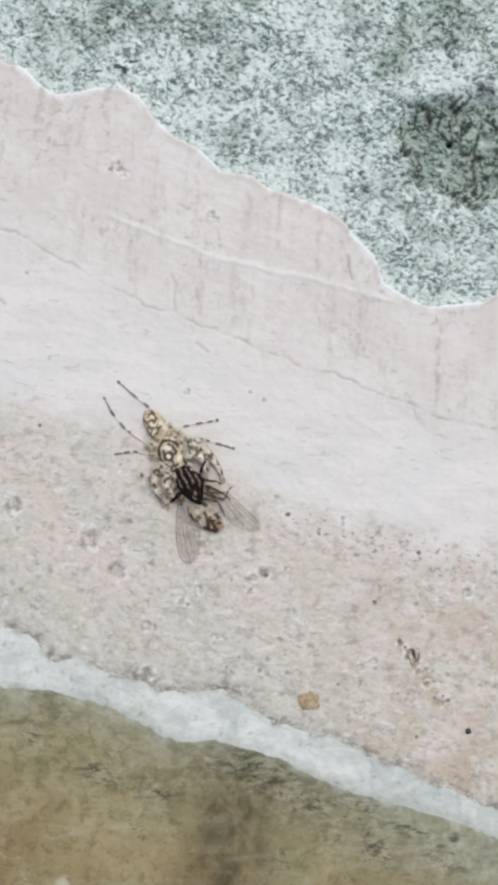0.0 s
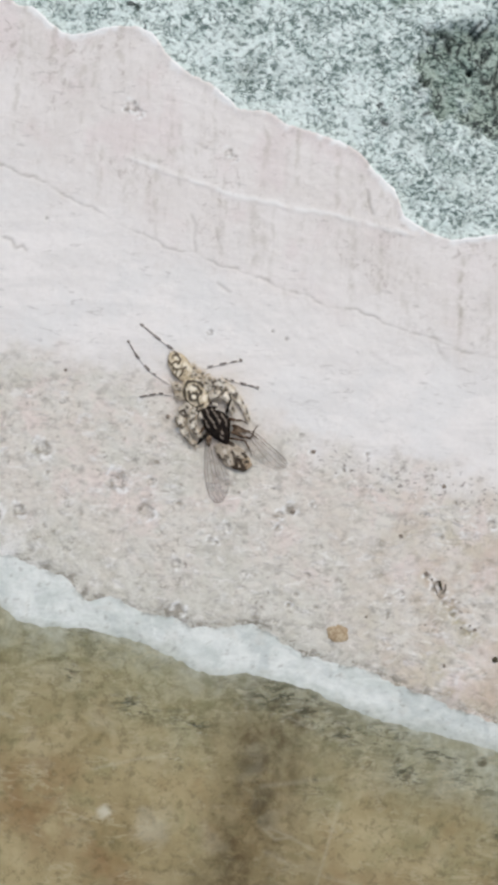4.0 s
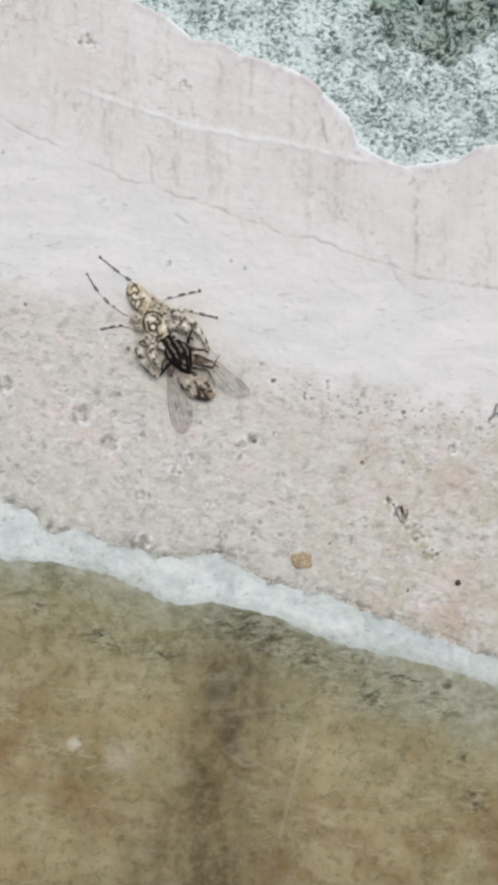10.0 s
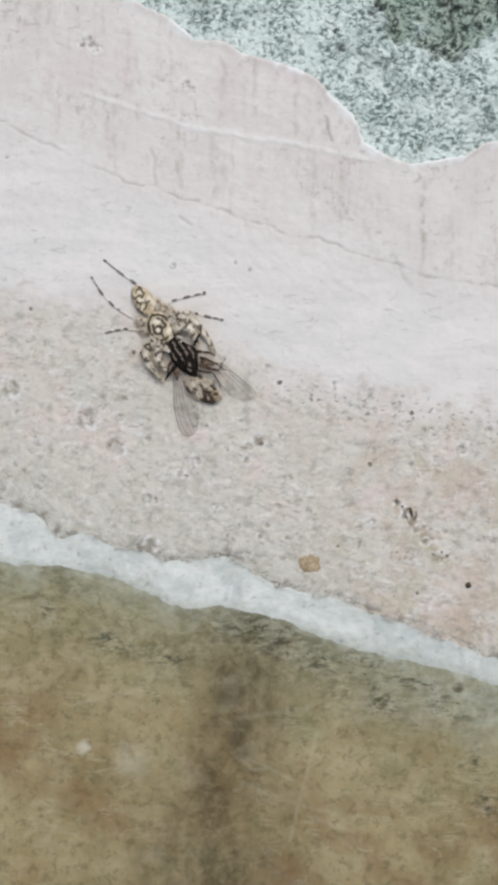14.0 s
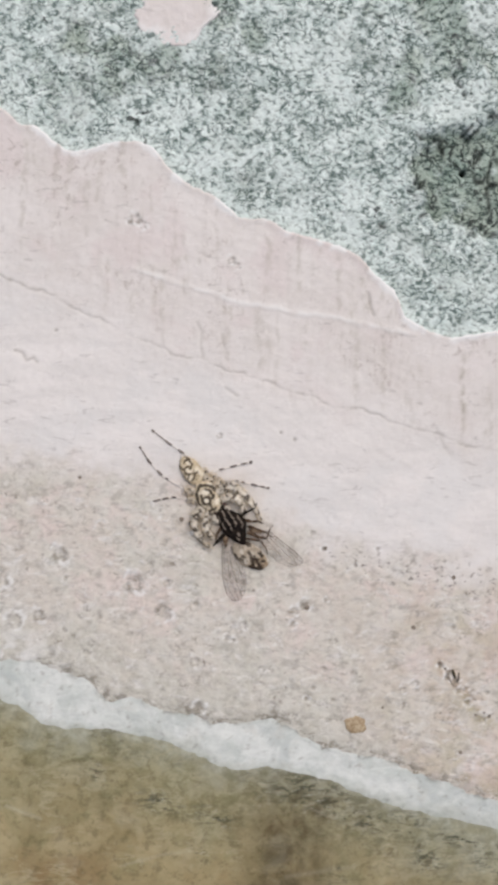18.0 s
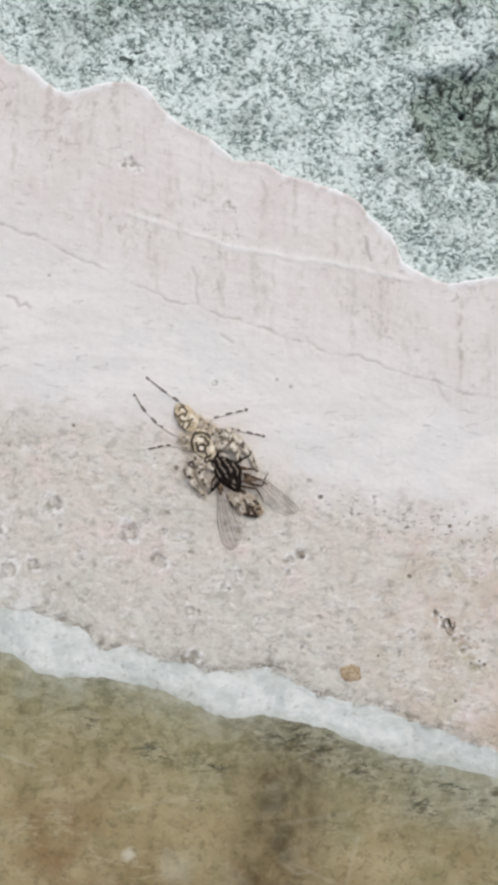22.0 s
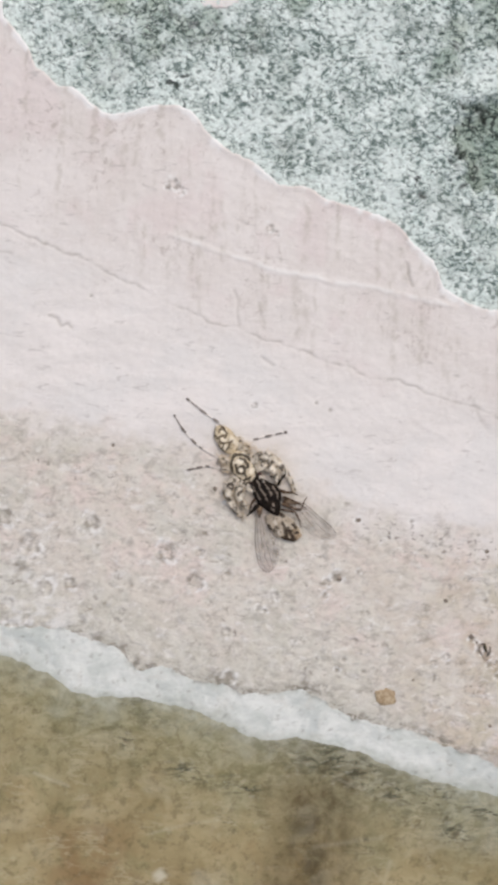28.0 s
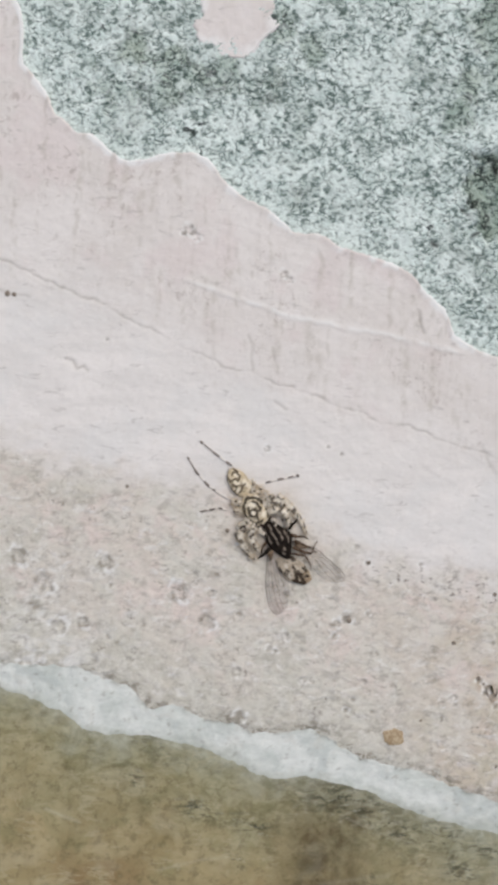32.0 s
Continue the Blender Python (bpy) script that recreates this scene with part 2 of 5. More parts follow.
    c = m.mix(m.math("MULTIPLY", pepper, 0.75), c, (0.17, 0.14, 0.12))
    c = m.mix(m.math("MULTIPLY", m.math("MULTIPLY", worn, m.math("MULTIPLY", curl, m.span(m.noise(0.4, 2), 0.55, 0.63))), 0.26), c, (0.24, 0.215, 0.175))
    c = m.mix(m.attr("grime"), c, (0.20, 0.175, 0.14))
    c = m.mix(m.attr("lip"), c, (0.80, 0.80, 0.785))
    height = m.math("ADD", m.noise(2.6, 5, 0.65, 0.5), m.math("MULTIPLY", crust, 0.6))
    height = m.math("MULTIPLY", height, m.math("ADD", m.math("MULTIPLY", low, 0.75), 0.45))
    m.colour(c).bump(height, 0.12, 0.55)
    return m.mat


def grey_material():
    m = Nodes("granular_stone", 0.72, 0.15)
    beds = m.warp(1.1, 0.45, m.stretch(24, (0.9, 1.15, 1.0)))
    # crowded short dark strokes round pale grains
    grain = m.noise(2.25, 1.3, 0.48, 0.5, beds)
    vein = m.math("ABSOLUTE", m.math("SUBTRACT", m.noise(1.5, 0.8, 0.45, 0.7, beds), 0.5))
    worm = m.math("MULTIPLY", m.span(vein, 0.085, 0.015), m.span(m.noise(1.3, 3, 0.6), 0.38, 0.58))
    broad = m.noise(0.16, 5, 0.6, 0.3)
    crowd = m.math("MULTIPLY", m.math("SUBTRACT", m.noise(0.4, 4, 0.6), 0.5), 0.2)
    shade = m.span(m.math("ADD", grain, crowd), 0.44, 0.74)
    dash = m.math("MAXIMUM", shade, m.math("MULTIPLY", worm, 0.95))
    pale = m.mix(m.span(m.noise(1.2, 4, 0.6), 0.35, 0.65), (0.56, 0.65, 0.62), (0.72, 0.795, 0.765))
    c = m.mix(m.math("MULTIPLY", m.span(m.noise(0.8, 4, 0.6, 0.4), 0.46, 0.64), 0.3), pale, (0.33, 0.40, 0.375))
    c = m.mix(dash, c, (0.08, 0.12, 0.107))
    c = m.mix(m.math("MULTIPLY", m.span(m.noise(4.5, 3, 0.6), 0.50, 0.66), 0.3), c, (0.20, 0.26, 0.24))
    c = m.mix(m.math("MULTIPLY", m.span(broad, 0.50, 0.66), 0.38), c, (0.15, 0.185, 0.165))
    c = m.mix(m.math("MULTIPLY", m.attr("chalk"), m.span(grain, 0.62, 0.48, 0.3, 1.0)), c, (0.66, 0.735, 0.705))
    # darker stone, for moss and for painted shade
    dark_stone = m.mix(m.span(m.noise(0.6, 5, 0.65, 0.4), 0.38, 0.62), (0.22, 0.295, 0.245), (0.38, 0.46, 0.395))
    dark_stone = m.mix(m.math("MULTIPLY", m.span(m.noise(0.22, 3), 0.42, 0.6), 0.35), dark_stone, (0.33, 0.36, 0.285))
    dark_stone = m.mix(dash, dark_stone, (0.024, 0.042, 0.035))
    scrawl = m.span(m.math("ABSOLUTE", m.math("SUBTRACT", m.noise(0.75, 1.5, 0.5, 0.8), 0.5)), 0.05, 0.015)
    dark_stone = m.mix(m.math("MULTIPLY", scrawl, m.span(m.noise(0.45, 2), 0.43, 0.54)), dark_stone, (0.010, 0.014, 0.011))
    ragged = m.math("ADD", m.attr("moss_and_shade"), m.math("MULTIPLY", m.math("SUBTRACT", m.noise(0.9, 5, 0.65), 0.5), 0.9))
    c = m.mix(m.math("MULTIPLY", m.span(ragged, 0.12, 0.8), 0.92), c, dark_stone)
    ink = m.math("MULTIPLY", m.span(m.noise(0.95, 1.5, 0.5, 0.4, beds), 0.715, 0.745), 0.85)
    c = m.mix(ink, c, (0.03, 0.037, 0.033))
    # the hole's dark inside and the black strokes, painted in
    c = m.mix(m.attr("pit"), c, (0.008, 0.010, 0.008))
    m.colour(c).bump(m.math("SUBTRACT", 1.0, grain), 0.16, 0.45)
    return m.mat


def vein_material():
    m = Nodes("white_calcite", 0.5, 0.35)
    along = m.warp(0.5, 1.6, m.stretch(25, (0.75, 1.2, 1.0)))
    c = m.mix(m.span(m.noise(0.3, 5, 0.62, 0.7, along), 0.36, 0.64), (0.50, 0.535, 0.50), (0.655, 0.675, 0.64))
    c = m.mix(m.math("MULTIPLY", m.span(m.noise(0.75, 5, 0.7, 0.8, along), 0.5, 0.66), 0.55), c, (0.685, 0.705, 0.665))
    c = m.mix(m.math("MULTIPLY", m.span(m.noise(0.22, 5, 0.65, 0.9), 0.50, 0.66), 0.6), c, (0.44, 0.478, 0.458))
    c = m.mix(m.math("MULTIPLY", m.span(m.noise(0.6, 5, 0.7, 0.6), 0.52, 0.68), 0.45), c, (0.53, 0.525, 0.475))
    c = m.mix(m.math("MULTIPLY", m.span(m.noise(1.7, 5, 0.7), 0.55, 0.70), 0.4), c, (0.38, 0.42, 0.39))
    c = m.mix(m.attr("fade"), c, m.mix(m.span(m.noise(0.8, 4), 0.35, 0.65), (0.30, 0.315, 0.26), (0.43, 0.445, 0.39)))
    c = m.mix(m.attr("grime"), c, (0.18, 0.17, 0.14))
    m.colour(c).bump(m.noise(1.9, 5, 0.65, 0.3, along), 0.12, 0.55)
    return m.mat


def brown_material():
    m = Nodes("olive_brown_stone", 0.55, 0.22)
    run = m.warp(0.6, 1.2, m.stretch(25, (0.85, 1.2, 1.0)))
    hang = m.stretch(-4, (1.3, 0.35, 1.0))
    c = m.mix(m.span(m.noise(0.10, 5, 0.6, 0.5), 0.36, 0.64), (0.245, 0.195, 0.095), (0.345, 0.285, 0.155))
    c = m.mix(m.math("MULTIPLY", m.span(m.noise(0.3, 5, 0.6, 0.6, run), 0.45, 0.65), 0.6), c, (0.40, 0.335, 0.195))
    c = m.mix(m.math("MULTIPLY", m.span(m.noise(0.3, 5, 0.62, 0.3, hang), 0.52, 0.7), 0.3), c, (0.135, 0.105, 0.045))
    c = m.mix(m.math("MULTIPLY", m.span(m.noise(0.14, 6, 0.65), 0.50, 0.66), 0.4), c, (0.245, 0.165, 0.075))
    c = m.mix(m.math("MULTIPLY", m.span(m.noise(0.2, 5, 0.65, 0.4), 0.52, 0.66), 0.4), c, (0.205, 0.20, 0.10))
    c = m.mix(m.attr("green"), c, m.mix(m.span(m.noise(0.7, 6, 0.7, 0.4, run), 0.35, 0.65), (0.165, 0.160, 0.083), (0.33, 0.315, 0.20)))
    c = m.mix(m.attr("rust"), c, (0.205, 0.128, 0.058))
    fine = m.span(m.noise(1.0, 6, 0.76, 0.3), 0.49, 0.63)
    c = m.mix(m.math("MULTIPLY", fine, 0.46), c, (0.095, 0.078, 0.035))
    c = m.mix(m.attr("veil"), c, m.mix(m.span(m.noise(0.9, 5, 0.65), 0.35, 0.65), (0.25, 0.25, 0.178), (0.41, 0.415, 0.335)))
    fold = m.math("ABSOLUTE", m.math("SUBTRACT", m.noise(0.45, 4, 0.6, 0.6, m.stretch(22, (0.5, 1.5, 1.0))), 0.5))
    fold = m.math("MULTIPLY", m.span(fold, 0.03, 0.005), m.span(m.noise(0.3, 3), 0.45, 0.6))
    c = m.mix(m.math("MULTIPLY", fold, 0.4), c, (0.42, 0.375, 0.25))
    soak = m.math("MULTIPLY", m.attr("stain"), m.span(m.noise(0.8, 6, 0.7, 0.4), 0.34, 0.62, 0.6, 1.0))
    c = m.mix(soak, c, m.mix(m.span(m.noise(0.25, 3), 0.4, 0.6), (0.066, 0.053, 0.026), (0.075, 0.051, 0.021)))
    c = m.mix(m.attr("pale"), c, (0.52, 0.49, 0.385))
    flaky = m.stretch(14, (0.6, 1.5, 1.0))
    chips = m.math("MULTIPLY", m.span(m.noise(1.3, 5, 0.72, 0.5, flaky), 0.49, 0.57), m.attr("grime"))
    c = m.mix(m.math("MULTIPLY", chips, 0.9), c, (0.045, 0.045, 0.025))
    crumbs = m.math("MULTIPLY", m.span(m.noise(1.5, 5, 0.70, 0.4, flaky), 0.44, 0.35), m.attr("grime"))
    c = m.mix(m.math("MULTIPLY", crumbs, 0.55), c, (0.44, 0.44, 0.35))
    m.colour(c).bump(m.noise(1.4, 5, 0.6), 0.05, 0.4)
    return m.mat


PINK, GREY, VEIN, BROWN = pink_material(), grey_material(), vein_material(), brown_material()

# ---- the stone face: beds lie at a slant; s runs along them, n across (millimetres) ----
SLANT = radians(-25)
CS, SN = math.cos(SLANT), math.sin(SLANT)


def lay(s, n):
    return s * CS - n * SN, s * SN + n * CS


def bend(knots, s):
    k = np.array(knots)
    return np.interp(s, k[:, 0], k[:, 1])


TORN = [(-80, 30), (-44.7, 24.1), (-43.3, 22.1), (-42.3, 19.6), (-38.9, 18.1), (-37.9, 16.9), (-36.3, 16.6), (-35.3, 16.1), (-33.8, 16.7), (-31.7, 16.1),
        (-30.2, 15.9), (-28.6, 16.8), (-27.4, 18.1), (-24.8, 19.4), (-23.5, 19.3), (-21.7, 18.3), (-19.1, 17.75), (-17.0, 17.8), (-14.8, 17.3), (-13.9, 17.0),
        (-11.9, 18.0), (-9.8, 17.7), (-7.0, 18.3), (-4.7, 18.6), (-3.1, 18.5), (-1.5, 17.7), (0.9, 17.1), (2.1, 16.1), (2.6, 15.4), (4.9, 15.2), (6.4, 15.25), (7.6, 15.6),
        (8.8, 16.5), (11.5, 18.3), (11.9, 19.5), (14.0, 21.0), (14.4, 22.8), (17.8, 25), (30, 30), (80, 40)]
VEIN_TOP = [(-80, -36), (-20.8, -29.5), (-18, -28.4), (-14, -26.5), (-11.3, -26.3), (-8.7, -26.0), (-7.6, -26.5), (-6.4, -27.0), (-4.5, -25.6), (-2.5, -25.6),
            (-0.6, -25.4), (1.0, -24.7), (3.0, -24.65), (4.8, -23.8), (7.5, -22.0), (9.3, -22.0), (10.6, -22.2), (12.3, -22.3), (14.7, -21.9), (16.9, -21.3),
            (18.8, -20.8), (21.2, -21.0), (24.2, -20.4), (26.5, -20.4), (29.1, -20.0), (31.9, -19.8), (34.8, -19.0), (38.7, -17.5), (80, -8)]
VEIN_FOOT = [(-80, -42), (-19.4, -31.4), (-16.7, -31), (-13.5, -30.8), (-11, -31.3), (-8.5, -30.8), (-6.0, -29.4), (-4.6, -29.0), (-2.5, -28.6), (0, -28.0),
             (2.4, -27.8), (4.6, -28.1), (6.6, -27.7), (9.2, -26.0), (10.6, -25.7), (13, -25.1), (15.1, -24.7), (18, -24.7), (21.7, -24.3), (24.9, -23.6),
             (28.6, -22.5), (33.9, -21.8), (36.1, -21.6), (40.6, -21.2), (80, -12)]


def torn(s):
    return (bend(TORN, s - 0.35) + bend(TORN, s) + bend(TORN, s + 0.35)) / 3 + 0.24 * (fbm(s * 1.1, s * 0, 3, 4) - 0.5)


def vein_top(s):
    return bend(VEIN_TOP, s) + 0.5 * (fbm(s * 0.9, s * 0, 11, 5) - 0.5)


def vein_foot(s):
    return bend(VEIN_FOOT, s) + 0.45 * (fbm(s * 0.7, s * 0, 17, 5) - 0.5)


def sheet(name, s, n, z, material, fields, depth=3.3):
    """A dense relief with turned-down rims; s, n, z and the fields share one grid."""
    x, y = lay(s, n)
    rows, cols = x.shape

    def rim(a, drop=None):
        a = np.concatenate([a[:1], a, a[-1:]], 0)
        a = np.concatenate([a[:, :1], a, a[:, -1:]], 1)
        if drop is not None:
            a[0, :] = a[-1, :] = a[:, 0] = a[:, -1] = drop
        return a

    # the border stands twice, so that the face keeps its own shading up to the edge
    x, y, z = rim(rim(x)), rim(rim(y)), rim(rim(z), -depth)
    fields = {k: rim(rim(np.broadcast_to(v, (rows, cols)).astype(float))) for k, v in fields.items()}
    rows, cols = x.shape
    index = np.arange(rows * cols).reshape(rows, cols)
    faces = np.stack([index[:-1, :-1], index[:-1, 1:], index[1:, 1:], index[1:, :-1]], -1).reshape(-1, 4)
    me = bpy.data.meshes.new(name)
    me.vertices.add(rows * cols)
    me.vertices.foreach_set("co", (np.stack([x, y, z], -1).reshape(-1) * MM).astype(np.float32))
    me.loops.add(faces.size)
    me.loops.foreach_set("vertex_index", faces.reshape(-1).astype(np.int32))
    me.polygons.add(len(faces))
    me.polygons.foreach_set("loop_start", (np.arange(len(faces)) * 4).astype(np.int32))
    me.polygons.foreach_set("use_smooth", np.ones(len(faces), bool))
    me.update(calc_edges=True)
    for key, v in fields.items():
        me.attributes.new(key, "FLOAT", "POINT").data.foreach_set("value", np.clip(v, 0, 1).reshape(-1).astype(np.float32))
    me.materials.append(material)
    return new(name, me)


def span_grid(s0, s1, ds, low, high, dn):
    """A grid between two wandering lines; its columns keep to lines of equal s."""
    s = np.arange(s0, s1, ds)
    a, b = low(s), high(s)
    rows = int(np.median(b - a) / dn)
    v = np.linspace(0, 1, rows)[:, None]
    return np.broadcast_to(s, (rows, len(s))).copy(), a * (1 - v) + b * v


def pits(x, y, centres, deep=0.12):
    """Little craters: how deep, and how much dirt has settled in each."""
    dip, dirt, halo = np.zeros_like(x), np.zeros_like(x), np.zeros_like(x)
    for cx, cy, r, k in centres:
        near = (np.abs(x - cx) < 3 * r) & (np.abs(y - cy) < 3 * r)
        if near.any():
            xx, yy = x[near] - cx, y[near] - cy
            d = np.hypot(xx, yy) / r + 0.9 * (fbm(xx / r * 1.3, yy / r * 1.3, k, 3) - 0.5)
            dip[near] = np.maximum(dip[near], (1 - smooth(0.3, 1.1, d)) * deep * min(1, r / 0.3))
            ring = np.exp(-((d - 0.8) / 0.24) ** 2) * smooth(0.25, 0.5, fbm(xx / r * 0.8, yy / r * 0.8, k + 5, 2)) * 0.85 if k % 3 == 0 else (1 - smooth(0.4, 1.1, d)) * 0.8
            dirt[near] = np.maximum(dirt[near], ring)
            if r > 0.2:
                halo[near] = np.maximum(halo[near], np.exp(-((d - 1.3) / 0.28) ** 2) * smooth(0.35, 0.6, fbm(xx / r * 0.7, yy / r * 0.7, k + 9, 2)))
    return dip, dirt, halo


# the pink coat, from the vein up to its torn edge
s, n = span_grid(-50, 50, 0.15, vein_top, torn, 0.13)
x, y = lay(s, n)
to_edge = torn(s) - n
CRACK = [(-33, 18.8), (-29.5, 17.4), (-26.5, 16.1), (-22.5, 14.6), (-19.3, 13.0), (-17.9, 12.4), (-15.4, 11.1), (-13.0, 10.2), (-11.2, 9.2), (-8.8, 9.0), (-7.1, 8.0),
         (-5.1, 7.7), (-3.1, 6.95), (-0.8, 6.0), (0.8, 5.8), (2.7, 4.8), (5.4, 4.6), (8.1, 3.4), (11.7, 2.5), (14.7, 1.4), (19.2, 0.8), (25.4, 0.0), (34, -2)]
wob_x, wob_y = x + 0.35 * (fbm(x * 0.8, y * 0.8, 21, 4) - 0.5), y + 0.4 * (fbm(x * 0.8, y * 0.8, 23, 4) - 0.5)
below = np.interp(x, [a for a, _ in CRACK], [b for _, b in CRACK]) - y
mid = smooth(-5.0, 4.0, below + 6.0 * (fbm(x * 0.22, y * 0.3, 25, 5) - 0.5))
low_line = np.interp(x, [-35, -23, -10, 1, 10, 20, 35], [3.5, 0.0, -1.6, -6.6, -8.5, -10.2, -13])
low = smooth(-1.8, 3.2, low_line - y + 4.0 * (fbm(x * 0.4, y * 0.5, 27, 6) - 0.5))
upper = 1 - mid
sway = x + 0.5 * (fbm(x * 0.5, y * 0.5, 28, 4) - 0.5)
drip = smooth(0.60, 0.84, fbm(sway * 1.1, y * 0.09, 29, 2)) * smooth(0.42, 0.70, fbm(x * 1.6, y * 0.9, 31, 5)) * upper * 0.34
for cx, top, foot, wide, deep in ((4.75, 11.6, 4.9, 0.30, 0.42), (7.2, 11.2, 4.3, 0.26, 0.42), (14.2, 9.8, 2.3, 0.24, 0.85), (24.0, 9.8, 2.0, 0.5, 0.55), (-3.6, 14.0, 7.2, 0.75, 0.34), (16.7, 6.6, 1.5, 0.22, 0.45), (26.0, 9.0, 1.5, 0.3, 0.3), (-15.0, 15.5, 11.8, 0.4, 0.25), (0.6, 10.5, 6.5, 0.3, 0.2), (10.4, 9.5, 4.0, 0.24, 0.22)):
    run = np.exp(-((sway + 0.25 * (fbm(x * 1.5, y * 1.5, 30, 3) - 0.5) - cx) / wide) ** 2) * smooth(foot - 0.6, foot + 1.5, y) * (1 - smooth(top - 1.5, top + 1.0, y))
    drip = np.maximum(drip, run * deep * smooth(0.25, 0.75, fbm(x * 1.8, y * 1.1, 33, 4)))
crack = np.exp(-(to_line(wob_x, wob_y, CRACK) / 0.085) ** 2) * (0.25 + 0.6 * smooth(0.36, 0.6, fbm(x * 0.45, y * 0.45, 35, 4)))
crack = crack * (1 - 0.25 * np.exp(-(((x + 17.5) / 3.0) ** 2)))
SIDE_CRACKS = [[(-32, 15.6), (-30.6, 15.2), (-28.9, 15.0)], [(-8.8, 9.1), (-8.95, 10.2), (-8.9, 11.3), (-9.3, 12.2)], [(-7.2, 11.2), (-6.6, 9.4)], [(-6.8, 6.5), (-5.7, 5.7)], [(11.9, 3.0), (12.6, 1.3), (13.3, 0.6)], [(5.75, 14.8), (5.95, 13.9), (6.25, 12.9)], [(-25.5, 9.6), (-24.8, 9.45), (-24.45, 8.75), (-23.9, 9.0), (-23.5, 8.6)],
               [(24.3, 4.0), (24.4, 2.8), (25.1, 1.5), (27.2, -0.6)], [(-3.2, -7.6), (1.0, -9.4), (3.5, -10.4), (7.5, -11.6)]]
for line, weight in zip(SIDE_CRACKS, (0.5, 0.6, 0.4, 0.6, 0.5, 1.0, 0.9, 0.75, 0.3)):
    crack = np.maximum(crack, weight * np.exp(-(to_line(wob_x * 0.5 + x * 0.5, wob_y * 0.3 + y * 0.7, line) / 0.11) ** 2))
ridge = np.exp(-(to_line(x, y + 0.3 * (vnoise(x, y, 37) - 0.5), [(-15, 16.9), (-11.0, 15.6), (-8.0, 14.7), (-5.9, 14.0), (-1.9, 13.45), (-0.9, 13.05), (2.1, 12.8), (7.0, 11.8), (10, 11.2)]) / 0.22) ** 2)
bed = fbm(s * 0.25, n * 1.1, 39, 3)
rng = np.random.RandomState(5)
hollows = []
for k in range(560):
    cx, cy = rng.uniform(-40, 42), rng.uniform(-36, 8)
    r = 0.07 + 0.28 * rng.rand() ** 3.0
    hollows.append((cx, cy, r, k))
for k in range(16):
    hollows.append((rng.uniform(-40, -9), rng.uniform(-28, -3), 0.3 + 0.55 * rng.rand() ** 2, 3 * k + (k % 4 == 0)))
always = [(12.6, -18.2, 0.3, 1), (13.3, -18.9, 0.34, 1), (13.9, -19.6, 0.36, 2), (14.2, -20.5, 0.3, 1), (15.0, -21.5, 0.3, 4), (14.9, -20.2, 0.25, 1), (16.3, -23.0, 0.3, 6),
          (-14.8, 21.3, 0.5, 3), (-14.3, 20.8, 0.45, 6), (-15.3, 21.0, 0.25, 1), (-6.3, 17.7, 0.35, 3), (-5.8, 17.2, 0.3, 6), (6.9, -7.8, 0.22, 1), (9.6, -9.6, 0.2, 1), (12.8, -8.9, 0.16, 1),
          (17.9, -13.4, 0.4, 3), (-0.5, -13.4, 0.35, 3), (-0.6, -14.4, 0.22, 1), (2.3, -12.4, 0.22, 1), (0.6, -21.3, 0.25, 2), (10.3, -19.8, 0.3, 3), (-1.8, 2.5, 0.18, 1), (-0.6, 1.9, 0.2, 1), (-7.3, 2.2, 0.28, 3), (-21.8, 11.5, 0.2, 1)]
always += [(-14.8, -11.0, 0.8, 3), (-11.9, -11.0, 0.35, 3), (-5.1, -14.7, 0.4, 3), (-6.5, -15.9, 0.3, 2), (-5.9, -16.1, 0.22, 1), (0.4, -12.9, 0.5, 1), (2.1, -7.8, 0.28, 1), (-0.7, -14.6, 0.3, 2),
            (-9.0, -22.1, 0.5, 2), (-19.7, -1.6, 0.2, 1), (-21.5, -8.5, 0.7, 3), (13.1, -19.3, 0.25, 2), (12.5, -18.2, 0.3, 1), (9.2, -20.4, 0.3, 3), (-29.3, -8.2, 0.75, 3), (-27.0, -10.6, 0.85, 6), (-25.6, -14.5, 0.7, 9), (-23.4, -14.0, 0.55, 3), (-28.5, -18.0, 0.6, 12), (-12.2, -13.6, 0.7, 6)]
CRUMBS = [(-18.5, -19.9, 0.5, 0.5), (-17.4, -20.9, 0.5, 0.5), (-9.8, -22.2, 0.9, 0.6), (-8.9, -22.7, 0.7, 0.4), (-6.9, -23.4, 1.6, 0.35), (-2.4, -22.2, 0.5, 0.6),
          (-0.6, -22.9, 0.9, 0.5), (0.6, -21.0, 0.6, 0.35), (2.2, -25.6, 0.9, 0.4), (4.0, -26.5, 0.9, 0.4), (-5.5, -21.5, 0.8, 0.3), (11.3, -28.3, 0.9, 0.4), (8.3, -27.1, 0.9, 0.4)]
dip_a, dirt_a, halo_a = pits(x, y, always)
dip, dirt, halo = pits(x, y, hollows)
in_low = smooth(0.10, 0.7, low)
dip, dirt, halo = dip * in_low, dirt * in_low, halo * in_low
